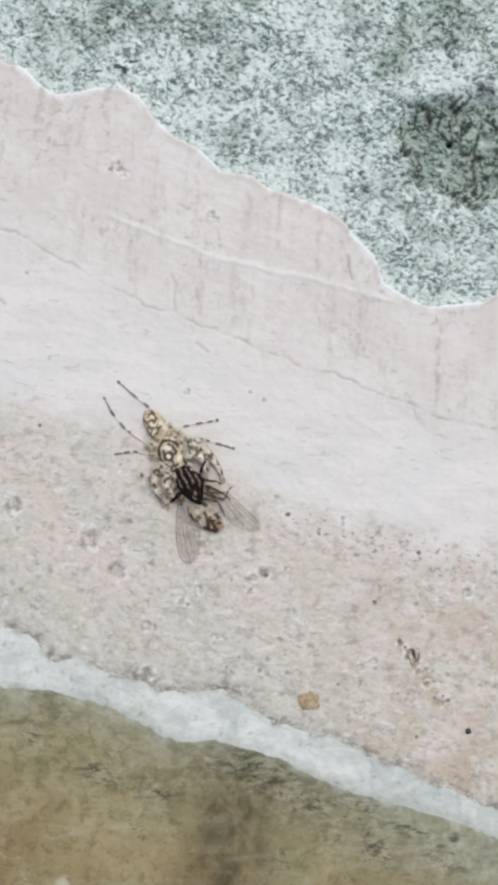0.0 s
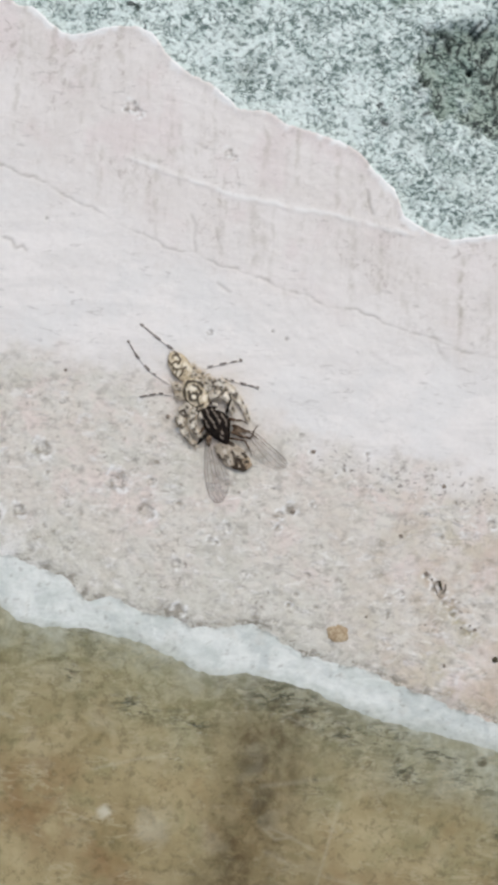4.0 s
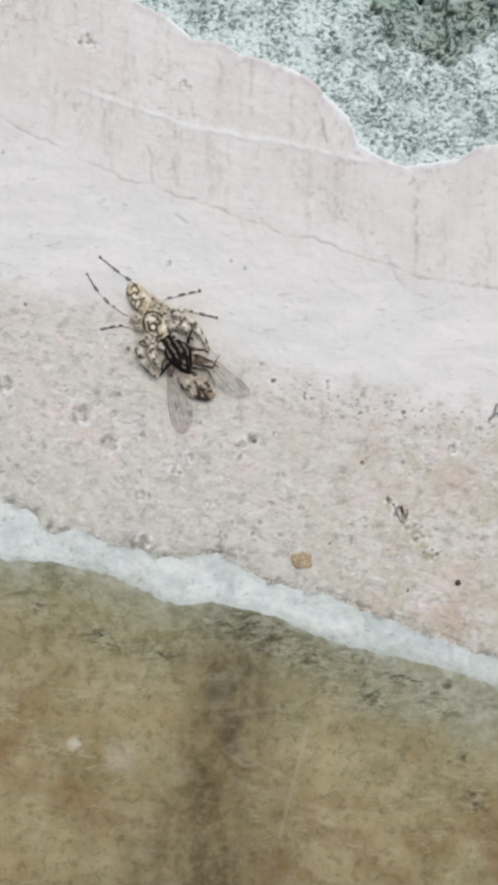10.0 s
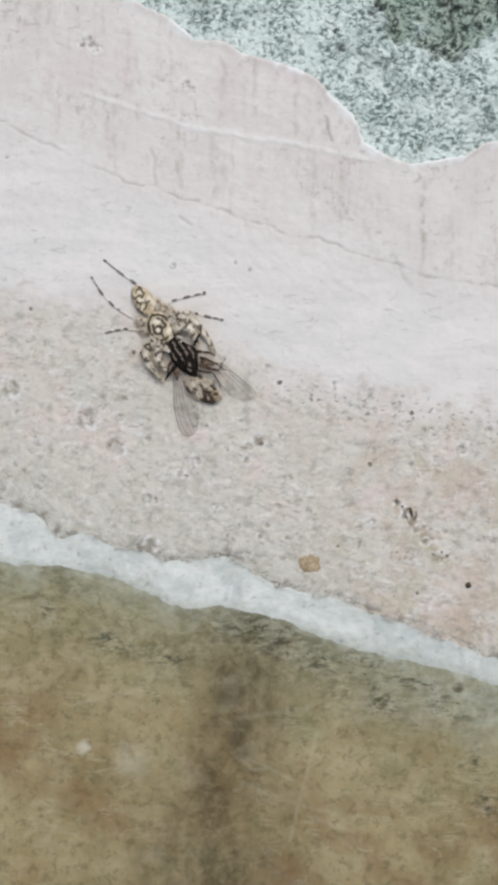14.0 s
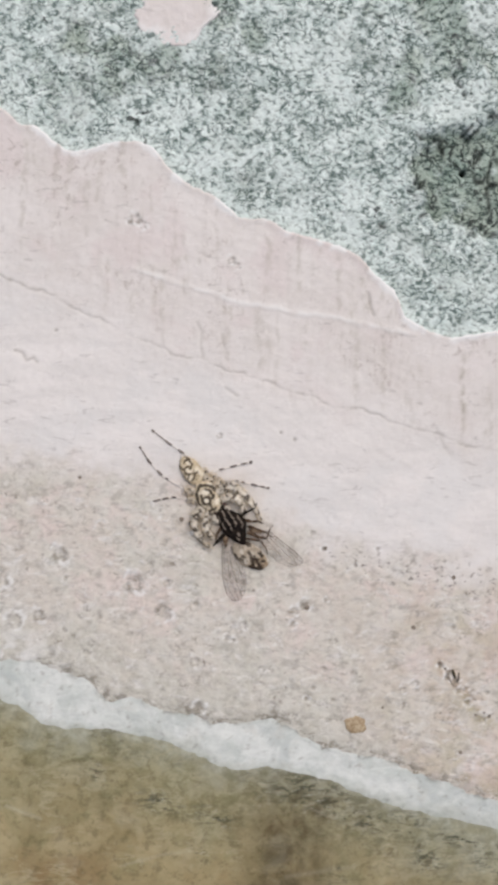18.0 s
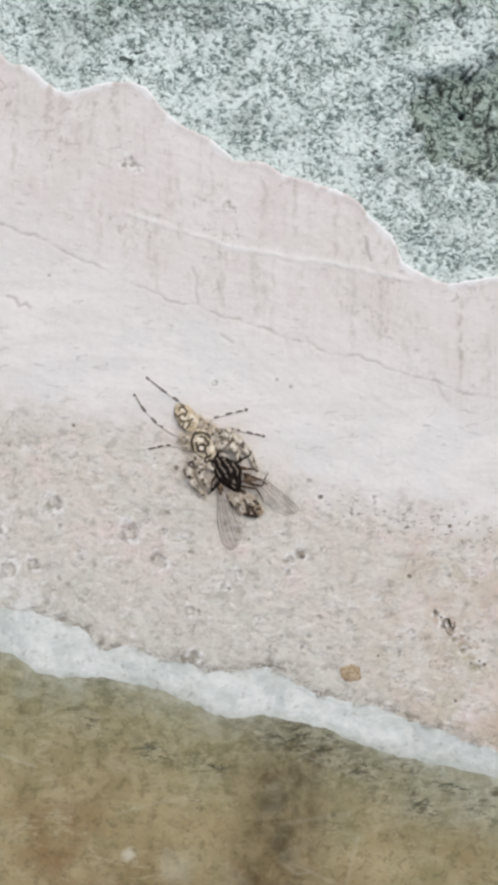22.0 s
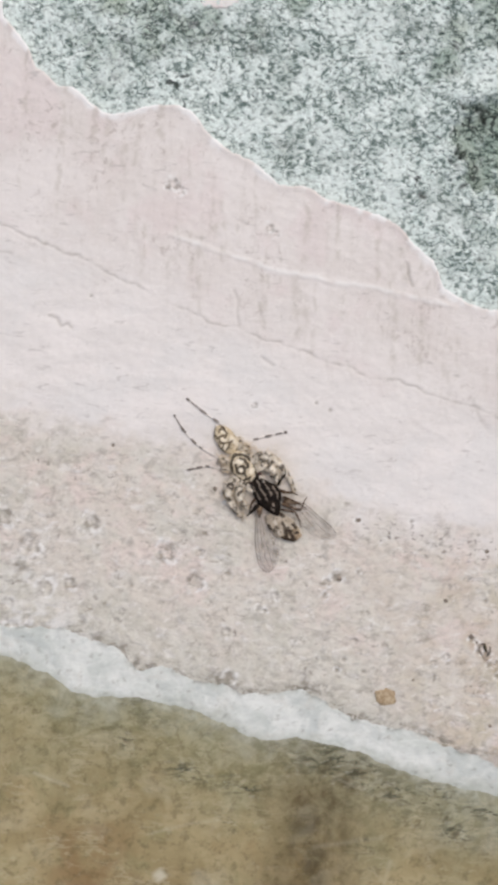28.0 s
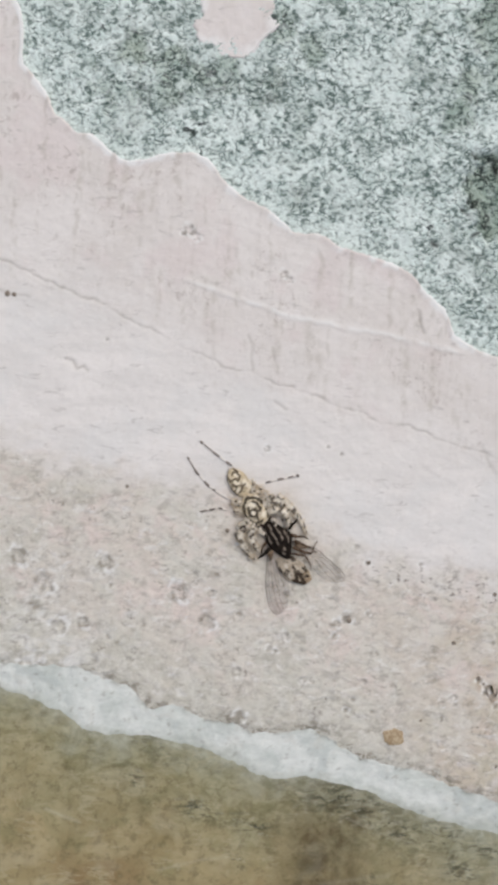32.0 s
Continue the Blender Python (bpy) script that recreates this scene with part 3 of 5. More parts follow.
for cx, cy, rx, ry in ((-6.0, -15.2, 2.2, 1.3), (8.0, -9.9, 1.6, 0.7), (9.6, -20.2, 1.3, 0.6), (-14.4, -11.3, 1.3, 0.9), (16.6, -22.6, 1.6, 0.8), (-8.6, -22.6, 1.0, 0.7), (-27.5, -12.0, 2.5, 4.0), (22.5, -20.5, 1.8, 0.9), (26.0, -19.8, 1.5, 0.8), (-21.8, -8.8, 1.4, 1.0)):
    scab = np.exp(-(((x - cx) / rx) ** 2 + ((y - cy) / ry) ** 2))
    dirt = np.maximum(dirt, 0.75 * scab * smooth(0.62, 0.72, fbm(x * 1.5, y * 2.0, 40, 4)))
    halo = np.maximum(halo, scab * 1.4 * smooth(0.5, 0.66, fbm(x * 0.9, y * 1.3, 42, 5)))
for cx, cy, rx, ry in CRUMBS:
    crumb = np.exp(-(((x - cx) / rx) ** 2 + ((y - cy) / ry) ** 2))
    dirt = np.maximum(dirt, crumb * smooth(0.47, 0.62, fbm(x * 1.4, y * 1.8, 44, 4)))
dirt = np.maximum(dirt * 0.72, 0.3 * smooth(0.68, 0.84, fbm(x * 0.7, y * 0.8, 41, 3)) * in_low)
pepper = np.maximum(np.exp(-((y + 9.3 + 0.16 * (x - 6)) / 1.8) ** 2) * smooth(-3, 6, x), 0.22 * low)
dip, dirt = np.maximum(dip, dip_a), np.maximum(dirt, dirt_a * 0.85)
near_vein = n - vein_top(s)
crumbly = 0.45 + 0.4 * smooth(0.45, 0.65, fbm(x * 0.3, y * 0.3, 43, 3))
for at, half in ((-7.2, 1.2), (1.2, 2.6), (7.6, 2.2), (12.0, 3.0), (20.5, 2.0)):
    crumbly = np.maximum(crumbly, np.exp(-((s - at) / half) ** 2))
rim = np.exp(-(np.maximum(near_vein - 0.15, 0) / 0.8) ** 2) * crumbly
grime = np.clip(np.maximum.reduce([dirt, crack * 0.5]), 0, 1)
z = 0.05 * (fbm(x * 0.3, y * 0.3, 45) - 0.5) + 0.10 * (fbm(x * 1.2, y * 1.2, 47) - 0.5) * (0.4 + low) - dip - 0.10 * crack + 0.07 * ridge + 0.03 * (bed - 0.5)
z = z + 0.10 * np.exp(-(to_edge / 0.5) ** 2) - 0.08 * (1 - smooth(0.0, 0.15, to_edge))
# white of the chipped edge, with its highlight painted into the same colour
lip = 0.9 * (1 - smooth(0.22, 0.75, to_edge + 0.6 * (fbm(s * 0.8, n * 0.8, 49) - 0.5))) * smooth(0.36, 0.58, fbm(s * 0.4, s * 0 + 3, 51, 3))
crust = np.exp(-(((x + 27) / 4.5) ** 2 + ((y + 19.5) / 4.0) ** 2))
lip = np.maximum(lip, 0.75 * crust * smooth(0.45, 0.62, fbm(x * 0.5, y * 0.7, 50, 5)))
lip = np.maximum(lip, np.maximum(halo * 0.24, halo_a * 0.7))
lip = np.maximum(lip, ridge * 0.5 * smooth(0.25, 0.6, fbm(x * 0.6, y * 0.6, 52)))
blush = smooth(0.48, 0.75, fbm(x * 0.16, y * 0.14, 53, 4)) * (0.55 * upper * (1 - 0.6 * smooth(2, 12, x)) + 0.3 * low)
scuff = smooth(0.5, 0.72, fbm(x * 0.22, y * 0.2, 54, 5)) * (0.9 * upper + 0.3 * low)
ochre_and_glow = smooth(0.38, 0.72, fbm(x * 0.3, y * 0.36, 55, 6)) * low * 0.5 * smooth(2, 16, x + 2) * smooth(-8, -15, y)
silt = low * np.clip(np.exp(-((near_vein - 1.0) / 4.5) ** 2) * (1 - smooth(4, 14, x)) + 0.8 * smooth(0.5, 0.72, fbm(x * 0.2, y * 0.25, 56, 5)) * (1 - smooth(-4, 10, x)), 0, 1) * 0.75
ochre_and_glow = np.maximum(ochre_and_glow, 0.95 * np.exp(-(to_line(wob_x, wob_y, [(12.6, -18.2), (13.8, -19.4), (15.2, -21.8), (17.2, -24.0)]) / 0.75) ** 2) * smooth(0.3, 0.6, fbm(x * 0.9, y * 0.9, 58)))
ochre_and_glow = np.maximum(ochre_and_glow, 0.75 * np.exp(-((near_vein - 1.5) / 4.0) ** 2) * smooth(4, 16, x) * smooth(0.38, 0.66, fbm(x * 0.35, y * 0.5, 59, 5)))
# the warm halo and soft shadow round the spider, tinted into the coat
ochre_and_glow = np.maximum(ochre_and_glow, 0.30 * np.exp(-(((x + 6.5) / 3.4) ** 2 + ((y + 4.8) / 3.6) ** 2)))
ochre_and_glow = np.maximum(ochre_and_glow, 0.22 * np.exp(-(((x + 5.4) / 1.7) ** 2 + ((y + 2.0) / 1.5) ** 2)))
coat = tagged(sheet("wall_coat", s, n, z, PINK, dict(blush=blush, mid=mid * (1 - low), low=low, silt=silt, scuff=scuff, ochre_and_glow=ochre_and_glow, drip=drip, grime=grime, lip=lip, rim=rim, pepper=pepper)),
              "pale pink weathered stone layer with a torn flaking edge", "stone layer", kind="structure")

# the bare granular stone above the torn edge
s, n = span_grid(-52, 52, 0.15, lambda s: torn(s) - 2.5, lambda s: 0 * s + 48.0, 0.14)
x, y = lay(s, n)
warp = 0.9 * (fbm(x * 0.5, y * 0.5, 61, 4) - 0.5)
hollow = np.hypot((x - 15.6) / 6.6, (y - 25.2) / 5.4) + 0.8 * (fbm(x * 0.35, y * 0.35, 63, 6) - 0.5)
inside = 1 - smooth(0.62, 1.08, hollow)
blots = smooth(0.58, 0.74, fbm(x * 0.12, y * 0.12, 65, 4)) * (0.3 + 0.3 * smooth(30, 38, y))
a, b = x * 0.857 + y * 0.515, -x * 0.515 + y * 0.857
grain = np.abs(fbm(a * 1.3, b * 2.0, 67, 2) - 0.5)
hole = np.hypot(x - 14.3, y - 25.75)
z = -0.42 + 0.3 * (fbm(x * 0.2, y * 0.2, 69) - 0.5) + 0.10 * smooth(0, 0.12, grain) + 0.10 * (vnoise(x * 3.5, y * 3.5, 71) - 0.5)
z = z + 0.35 * np.exp(-(((x - 11.8) / 2.0) ** 2 + ((y - 29.6) / 0.8) ** 2)) - 0.75 * inside - 0.8 * (1 - smooth(0.12, 0.34, hole))
edge_gap = n - torn(s)
chalk = (1 - smooth(0.2, 2.2, edge_gap + 2.0 * (fbm(x * 0.5, y * 0.5, 73) - 0.5))) * 0.55
chalk = np.maximum(chalk, 0.85 * smooth(0.56, 0.74, fbm(x * 0.25, y * 0.25, 75, 6)) * (1 - inside))
for cx, cy, r in ((22.9, 31.2, 2.0), (21.2, 28.0, 1.3), (24.4, 33.4, 2.0), (-0.1, 35.6, 1.8), (-20.3, 30.8, 1.8), (-11.1, 37.0, 2.2), (4.0, 20.6, 1.6)):
    chalk = np.maximum(chalk, 0.75 * (1 - smooth(0.5, 1.3, np.hypot(x - cx, y - cy) / r + 0.9 * (fbm(x * 0.6, y * 0.6, 74, 5) - 0.5))))
for cx, cy, r in ((-20.0, 37.2, 2.2), (-16.9, 33.9, 2.0), (-7.7, 39.5, 2.0), (-4.2, 37.4, 1.6), (9.8, 34.7, 2.2), (11.0, 40.0, 3.0), (8.6, 32.2, 2.0), (25.0, 21.5, 2.0)):
    blots = np.maximum(blots, 0.6 * (1 - smooth(0.3, 1.4, np.hypot(x - cx, y - cy) / r + 1.0 * (fbm(x * 0.5, y * 0.5, 76, 5) - 0.5))))
# the ledge's cast shadow, painted dark on the stone below it
ledge_shade = np.exp(-((y - 28.55 - 0.10 * (x - 11.2) ** 2) / 0.35) ** 2) * np.exp(-((x - 11.6) / 1.7) ** 2)
# moss of the hollow and blotches, with painted shade of ledge and hole
moss_and_shade = np.maximum(np.maximum(inside * smooth(-0.15, 0.45, fbm(x * 0.4, y * 0.4, 77, 4)) * 0.92, ledge_shade * 0.9), np.maximum(blots, 1 - smooth(0.15, 0.36, hole)))
# black strokes; the ledge's shadow and the hole's dark inside are painted with them
fork = np.zeros_like(x)
for line in ([(17.0, 27.6), (16.6, 25.8), (16.4, 24.0), (16.6, 22.4)], [(16.5, 24.6), (17.8, 25.0), (18.4, 24.4)], [(10.1, 28.9), (11.1, 28.4), (12.8, 28.3)], [(11.9, 28.1), (12.4, 27.4)],
             [(14.3, 29.1), (15.3, 30.0), (15.5, 29.4), (14.6, 28.7)], [(16.3, 30.5), (17.7, 30.3)], [(14.8, 27.9), (15.8, 27.1), (15.3, 26.7)], [(19.7, 27.2), (20.9, 27.0)], [(21.2, 26.4), (21.9, 25.9), (21.7, 25.2)],
             [(10.2, 25.5), (10.0, 24.8)], [(10.7, 25.2), (10.4, 24.5)], [(9.4, 24.0), (10.2, 23.5)], [(15.1, 25.7), (15.3, 25.1), (16.1, 25.0)], [(17.3, 26.9), (18.7, 26.7)], [(16.4, 20.6), (17.4, 20.1)], [(18.5, 23.3), (19.3, 23.0)],
             [(10.9, 22.0), (10.4, 21.7)], [(6.7, 20.8), (7.2, 20.7)], [(12.0, 15.3), (12.5, 15.2)], [(20.1, 33.7), (20.6, 33.4)], [(13.3, 34.1), (14.3, 32.5)]):
    fork = np.maximum(fork, np.exp(-(to_line(x + warp * 0.6, y + warp * 0.6, line) / 0.2) ** 2))
fork = np.maximum(fork * 0.9 * smooth(0.25, 0.45, fbm(x * 0.9, y * 0.9, 79, 3)), 1 - smooth(0.18, 0.42, hole))
bare = tagged(sheet("wall_bare", s, n, z - 0.2 * fork, GREY, dict(moss_and_shade=moss_and_shade, chalk=chalk, pit=fork)),
              "grey-green granular stone laid bare, with a dark hollow", "stone", kind="structure")

# the white vein
s, n = span_grid(-50, 50, 0.15, vein_foot, vein_top, 0.12)
x, y = lay(s, n)
v_low, v_top = n - vein_foot(s), vein_top(s) - n
z = -0.03 + 0.14 * (fbm(x * 0.7, y * 0.7, 81, 5) - 0.5)
fade = (1 - smooth(-0.1, 0.9, v_low + 1.0 * (fbm(x * 0.6, y * 0.6, 83, 6) - 0.5))) * (0.35 + 0.4 * smooth(0.35, 0.65, fbm(x * 0.2, y * 0.2, 82, 3)))
fade = np.maximum(fade, (1 - smooth(-0.2, 1.7, v_low + 1.4 * (fbm(x * 0.4, y * 0.4, 86, 5) - 0.5))) * 0.55 * smooth(12, 24, s))
fade = np.maximum(fade, (1 - smooth(0.0, 1.6, v_low + 1.6 * (fbm(x * 0.4, y * 0.4, 84, 5) - 0.5))) * 0.6 * np.exp(-((s - 1.0) / 3.5) ** 2))
grime = smooth(0.76, 0.84, fbm(x * 1.3, y * 1.3, 85, 4)) * 0.4 + np.exp(-(v_top / 0.25) ** 2) * smooth(0.5, 0.7, fbm(x * 0.8, y * 0.8, 87)) * 0.6
tagged(sheet("wall_vein", s, n, z, VEIN, dict(fade=fade, grime=grime)), "uneven band of white calcite across the stone", "stone vein", kind="structure")

# the olive-brown stone under it
s, n = span_grid(-50, 56, 0.17, lambda s: 0 * s - 64.0, vein_foot, 0.16)
x, y = lay(s, n)
drop = vein_foot(s) - n
green = (1 - smooth(0.0, 12.0, drop + 6.0 * (fbm(x * 0.25, y * 0.25, 91, 4) - 0.5))) * 0.85
below_top = np.maximum(-38 - y, 0)
column = x + 0.9 + 0.22 * below_top + 3.0 * (fbm(x * 0.12, y * 0.12, 93, 5) - 0.5)
stain = np.exp(-(column / (3.5 + 0.2 * below_top)) ** 2) * (0.6 + 0.4 * smooth(0.2, 0.8, fbm(x * 0.45, y * 0.14, 95, 6))) * 0.96 * smooth(0.5, 5, drop)
stain = np.maximum(stain, 0.9 * np.exp(-(((x - 0.8) / 5.2) ** 2 + ((y + 30.6 + 0.25 * x) / 2.2) ** 2)) * smooth(0.05, 0.75, fbm(x * 0.5, y * 0.9, 97, 6)))
pale = np.zeros_like(x)
for line, wide, strong in (([(5.9, -38.6), (4.8, -43.5), (3.6, -48.5)], 0.13, 0.5), ([(-26.4, -31.4), (-23.3, -32.5)], 0.16, 0.7),
                           ([(-15.6, -36.6), (-12, -35.6), (-9.6, -35.3)], 0.14, 0.45), ([(-0.7, -41.3), (0.4, -42.2), (1.8, -41.9)], 0.16, 0.5),
                           ([(-0.4, -43.4), (3.5, -45), (8, -46)], 0.2, 0.3), ([(-4.3, -28.6), (-1.8, -29.9)], 0.16, 0.6), ([(-0.3, -41.2), (1.4, -41.8), (3.8, -43)], 0.15, 0.5),
                           ([(5.3, -46.2), (9.4, -47.6)], 0.16, 0.5), ([(0.5, -31.0), (3.2, -32.2)], 0.12, 0.6), ([(-1.0, -37.5), (5.0, -36.5)], 0.2, 0.3)):
    pale = np.maximum(pale, 0.6 * strong * np.exp(-(to_line(x, y, line) / wide) ** 2) * (0.5 + 0.5 * fbm(x, y, 99)))
dot = np.hypot(x + 14.9, y + 40.5) + 0.4 * (fbm(x * 2, y * 2, 101) - 0.5)
blob = np.hypot((x + 10.4) / 1.2, (y + 41.6) / 1.3) + 1.6 * (fbm(x * 0.7, y * 0.7, 103, 6) - 0.5)
pale = np.maximum.reduce([pale, 0.8 * (1 - smooth(0.15, 0.9, dot)), 0.32 * (1 - smooth(0.1, 2.2, blob)), 0.10 * smooth(0.6, 0.85, fbm(x * 0.25, y * 0.25, 105, 5))])
nicks = [(1.2, -31.5, 0.5, 1), (2.4, -31.9, 0.4, 2), (5.6, -32.3, 0.55, 4), (6.6, -32.8, 0.4, 5), (4.4, -33.0, 0.35, 7), (11.0, -34.6, 0.4, 8), (11.7, -36.0, 0.5, 10), (18.2, -34.4, 0.5, 11),
         (20.3, -44.3, 0.7, 13), (21.4, -45.2, 0.5, 14), (-18.0, -28.2, 0.5, 16), (-12.6, -30.2, 0.4, 17), (-8.0, -31.6, 0.35, 19), (18.6, -41.5, 0.4, 20), (-3.2, -30.6, 0.4, 22), (8.2, -35.0, 0.4, 23)]
_, nick, nick_rim = pits(x, y, nicks)
stain = np.maximum(stain, nick * smooth(0.35, 0.55, fbm(x * 1.6, y * 2.2, 106, 3)))
pale = np.maximum(pale, nick_rim * 0.25)
rust = np.zeros_like(x)
for cx, cy, rx, ry in ((10, -47.5, 7, 2.6), (-21, -40, 4, 5), (15, -51, 6, 3), (-14, -45, 3, 4), (24, -50, 4, 3), (5, -52, 5, 2)):
    rust = np.maximum(rust, np.exp(-(((x - cx) / rx) ** 2 + ((y - cy + 0.3 * (x - cx)) / ry) ** 2)))
rust = rust * smooth(0.3, 0.7, fbm(x * 0.25, y * 0.3, 112, 6)) * 0.85
chip = 0.35 * (1 - smooth(0.8, 8, drop + 6 * (fbm(x * 0.2, y * 0.2, 107) - 0.5))) * smooth(0.5, 0.66, fbm(x * 0.22, y * 0.3, 113, 4))
for cx, cy, rx, ry in ((1.2, -29.8, 4.5, 1.6), (5.2, -32.0, 3.6, 1.2), (9.6, -32.7, 2.2, 1.3), (11.6, -35.9, 1.5, 1.2), (17.4, -36.0, 2.2, 1.2), (21.0, -44.8, 1.6, 1.2), (-18.0, -28.4, 1.2, 0.8), (-12.6, -31.0, 2.2, 0.9), (-7.5, -32.2, 2.0, 0.9), (19.9, -41.0, 0.5, 1.4), (14.5, -34.0, 2.2, 0.7), (26.0, -37.5, 2.5, 0.8), (-8.6, -35.6, 0.9, 0.6), (3.6, -37.2, 0.7, 0.8)):
    chip = np.maximum(chip, np.exp(-(((x - cx) / rx) ** 2 + ((y - cy + 0.25 * (x - cx)) / ry) ** 2)))
veil = (1 - smooth(-0.2, 3.6, drop + 2.8 * (fbm(x * 0.4, y * 0.5, 108, 6) - 0.5))) * (0.35 + 0.45 * smooth(0.35, 0.65, fbm(x * 0.25, y * 0.25, 110, 3)) + 0.25 * smooth(12, 28, s))
veil = np.maximum(veil, 0.7 * (1 - smooth(1.0, 7.5, drop + 3.5 * (fbm(x * 0.3, y * 0.4, 114, 6) - 0.5))) * smooth(14, 34, s))
veil = np.maximum(veil, 0.75 * (1 - smooth(-0.1, 1.3, drop + 1.2 * (fbm(x * 0.5, y * 0.5, 115, 5) - 0.5))))
z = -0.06 + 0.12 * (fbm(x * 0.3, y * 0.3, 109) - 0.5) + 0.04 * (fbm(x * 1.5, y * 1.5, 111) - 0.5)
tagged(sheet("wall_stone", s, n, z, BROWN, dict(green=green, rust=rust, stain=stain, pale=pale, grime=chip, veil=veil)), "olive-brown polished stone with dark stains and scratches", "stone", kind="structure")

# the ground that all of it belongs to, on to the horizon
bm = bmesh.new()
rings = [0.0] + [30.0 * 2.2**k for k in range(0, 16)]
loops = [[bm.verts.new((r * math.cos(a), r * math.sin(a), -3.2)) for a in np.linspace(0, 2 * math.pi, 49)[:-1]] for r in rings[1:]]
bm.faces.new(loops[0])
for one, two in zip(loops[:-1], loops[1:]):
    for k in range(48):
        bm.faces.new((one[k], one[(k + 1) % 48], two[(k + 1) % 48], two[k]))
tagged(part("ground", bm, GREY), "wide grey granular stone ground", "ground", kind="structure")


# flakes of the pink coat that still cling to the bare stone
def flake(cx, cy, rx, ry, seed):
    gx, gy = np.meshgrid(np.arange(-1.5 * rx, 1.5 * rx, 0.16), np.arange(-1.5 * ry, 1.5 * ry, 0.16))
    far = np.hypot(gx / rx, gy / ry) + 0.6 * (fbm(gx * 0.35 + cx, gy * 0.35 + cy, seed, 4) - 0.5)
    rise = 1 - smooth(0.92, 1.0, far)
    z = -1.9 + 1.62 * rise + 0.1 * (fbm(gx, gy, seed + 3) - 0.5)
    s, n = (gx + cx) * CS + (gy + cy) * SN, -(gx + cx) * SN + (gy + cy) * CS
    zero = 0 * gx
    lip = smooth(0.6, 0.92, far) * 0.6 * smooth(0.35, 0.6, fbm(gx * 0.5, gy * 0.5, seed + 5, 3))
    return tagged(sheet("wall_flake", s, n, z, PINK, dict(blush=zero + 0.25, mid=zero, low=zero, silt=zero, scuff=zero, ochre_and_glow=zero, drip=zero, grime=zero, lip=lip, rim=zero, pepper=zero)),
                  "thin leftover flake of pale pink stone coat", "stone layer", kind="structure")


flake(-11.2, 40.2, 4.3, 3.6, 121)
flake(27.0, 34.2, 4.6, 3.6, 131)


# ---- dirt and lichen on the stone ----
def lump(r, seed, flat=0.5, rough=0.35):
    """An uneven little clod, in millimetres, that rests on z = 0."""
    bm = bmesh.new()
    bmesh.ops.create_icosphere(bm, subdivisions=3, radius=1)
    for v in bm.verts:
        k = 1 + rough * noise.noise(v.co * 1.4 + Vector((seed * 3.1, seed, 0)))
        k += rough * 0.25 * noise.noise(v.co * 3 + Vector((seed, 0, seed)))
        v.co = Vector((v.co.x * k * r, v.co.y * k * r, max(-0.25, v.co.z) * k * r * flat))
    return bm


def dirt_material(name, a, b):
    m = Nodes(name, 0.75, 0.25)
    m.colour(m.mix(m.span(m.noise(4, 4), 0.35, 0.65), a, b)).bump(m.noise(7, 4), 0.05, 0.7)
    return m.mat


SOOT = dirt_material("black_dirt", (0.035, 0.030, 0.018), (0.10, 0.085, 0.05))
EARTH = dirt_material("brown_dirt", (0.14, 0.115, 0.09), (0.33, 0.28, 0.235))
ASH = dirt_material("grey_dirt", (0.17, 0.168, 0.165), (0.38, 0.372, 0.365))
CHALK = dirt_material("white_crumb", (0.70, 0.70, 0.68), (0.82, 0.82, 0.80))
FAWN = dirt_material("fawn_lichen_crust", (0.35, 0.265, 0.175), (0.50, 0.41, 0.30))
RUST = dirt_material("orange_lichen_crust", (0.30, 0.215, 0.125), (0.46, 0.37, 0.25))


def speck(cx, cy, r, material, seed, label, flat=0.55, z=0.0):
    ob = part("dirt_speck", lump(r, seed, flat), material)
    ob.matrix_world = pose(cx * MM, cy * MM, z * MM, 0, 0, seed * 47 % 360)
    return tagged(ob, label, "dirt speck", "dirt specks on the stone")


for k, (cx, cy, r) in enumerate(((18.8, -25.2, 0.27),)):
    speck(cx, cy, r, SOOT, k + 1, "tiny black speck of dirt on pink stone", 0.4)
for k, (cx, cy, r) in enumerate(((13.6, -10.3, 0.19), (10.1, -14.8, 0.22), (2.2, -7.8, 0.18), (-19.7, -1.65, 0.12), (12.46, -17.95, 0.2), (12.95, -18.45, 0.12), (7.4, -22.0, 0.13), (22.3, -19.8, 0.13), (15.7, -22.6, 0.13), (16.9, -22.7, 0.16), (16.45, -22.35, 0.12), (-30.8, 15.2, 0.26), (-30.2, 15.15, 0.2), (0.6, -13.1, 0.22), (14.4, -26.0, 0.15))):
    speck(cx, cy, r, EARTH, k + 21, "small brown crumb of dirt on pink stone", 0.35)

def chaff(name, points, radius, material, label):
    """A little bent fibre that lies on the stone."""
    bm = tube([(x, y, radius * 0.6) for x, y in points], [radius * (0.6 if k in (0, len(points) - 1) else 1.0) for k in range(len(points))], 8)
    cx, cy = points[0]
    bmesh.ops.translate(bm, vec=(-cx, -cy, 0), verts=bm.verts)
    ob = part(name, bm, material)
    ob.matrix_world = pose(cx * MM, cy * MM, 0)
    return tagged(ob, label, "debris", "bits of debris on the stone")


chaff("curled_fibre", [(21.05, -10.85), (21.22, -10.6), (21.5, -10.35), (21.55, -9.95), (21.65, -9.5), (22.0, -9.45), (22.35, -9.65), (22.55, -9.95), (22.35, -10.25), (21.95, -10.3), (21.55, -10.25), (21.2, -10.7)], 0.13, ASH, "small curled grey fibre on pale stone")
speck(21.98, -9.95, 0.12, ASH, 41, "tiny grey crumb of grit inside a curled fibre", 0.5)
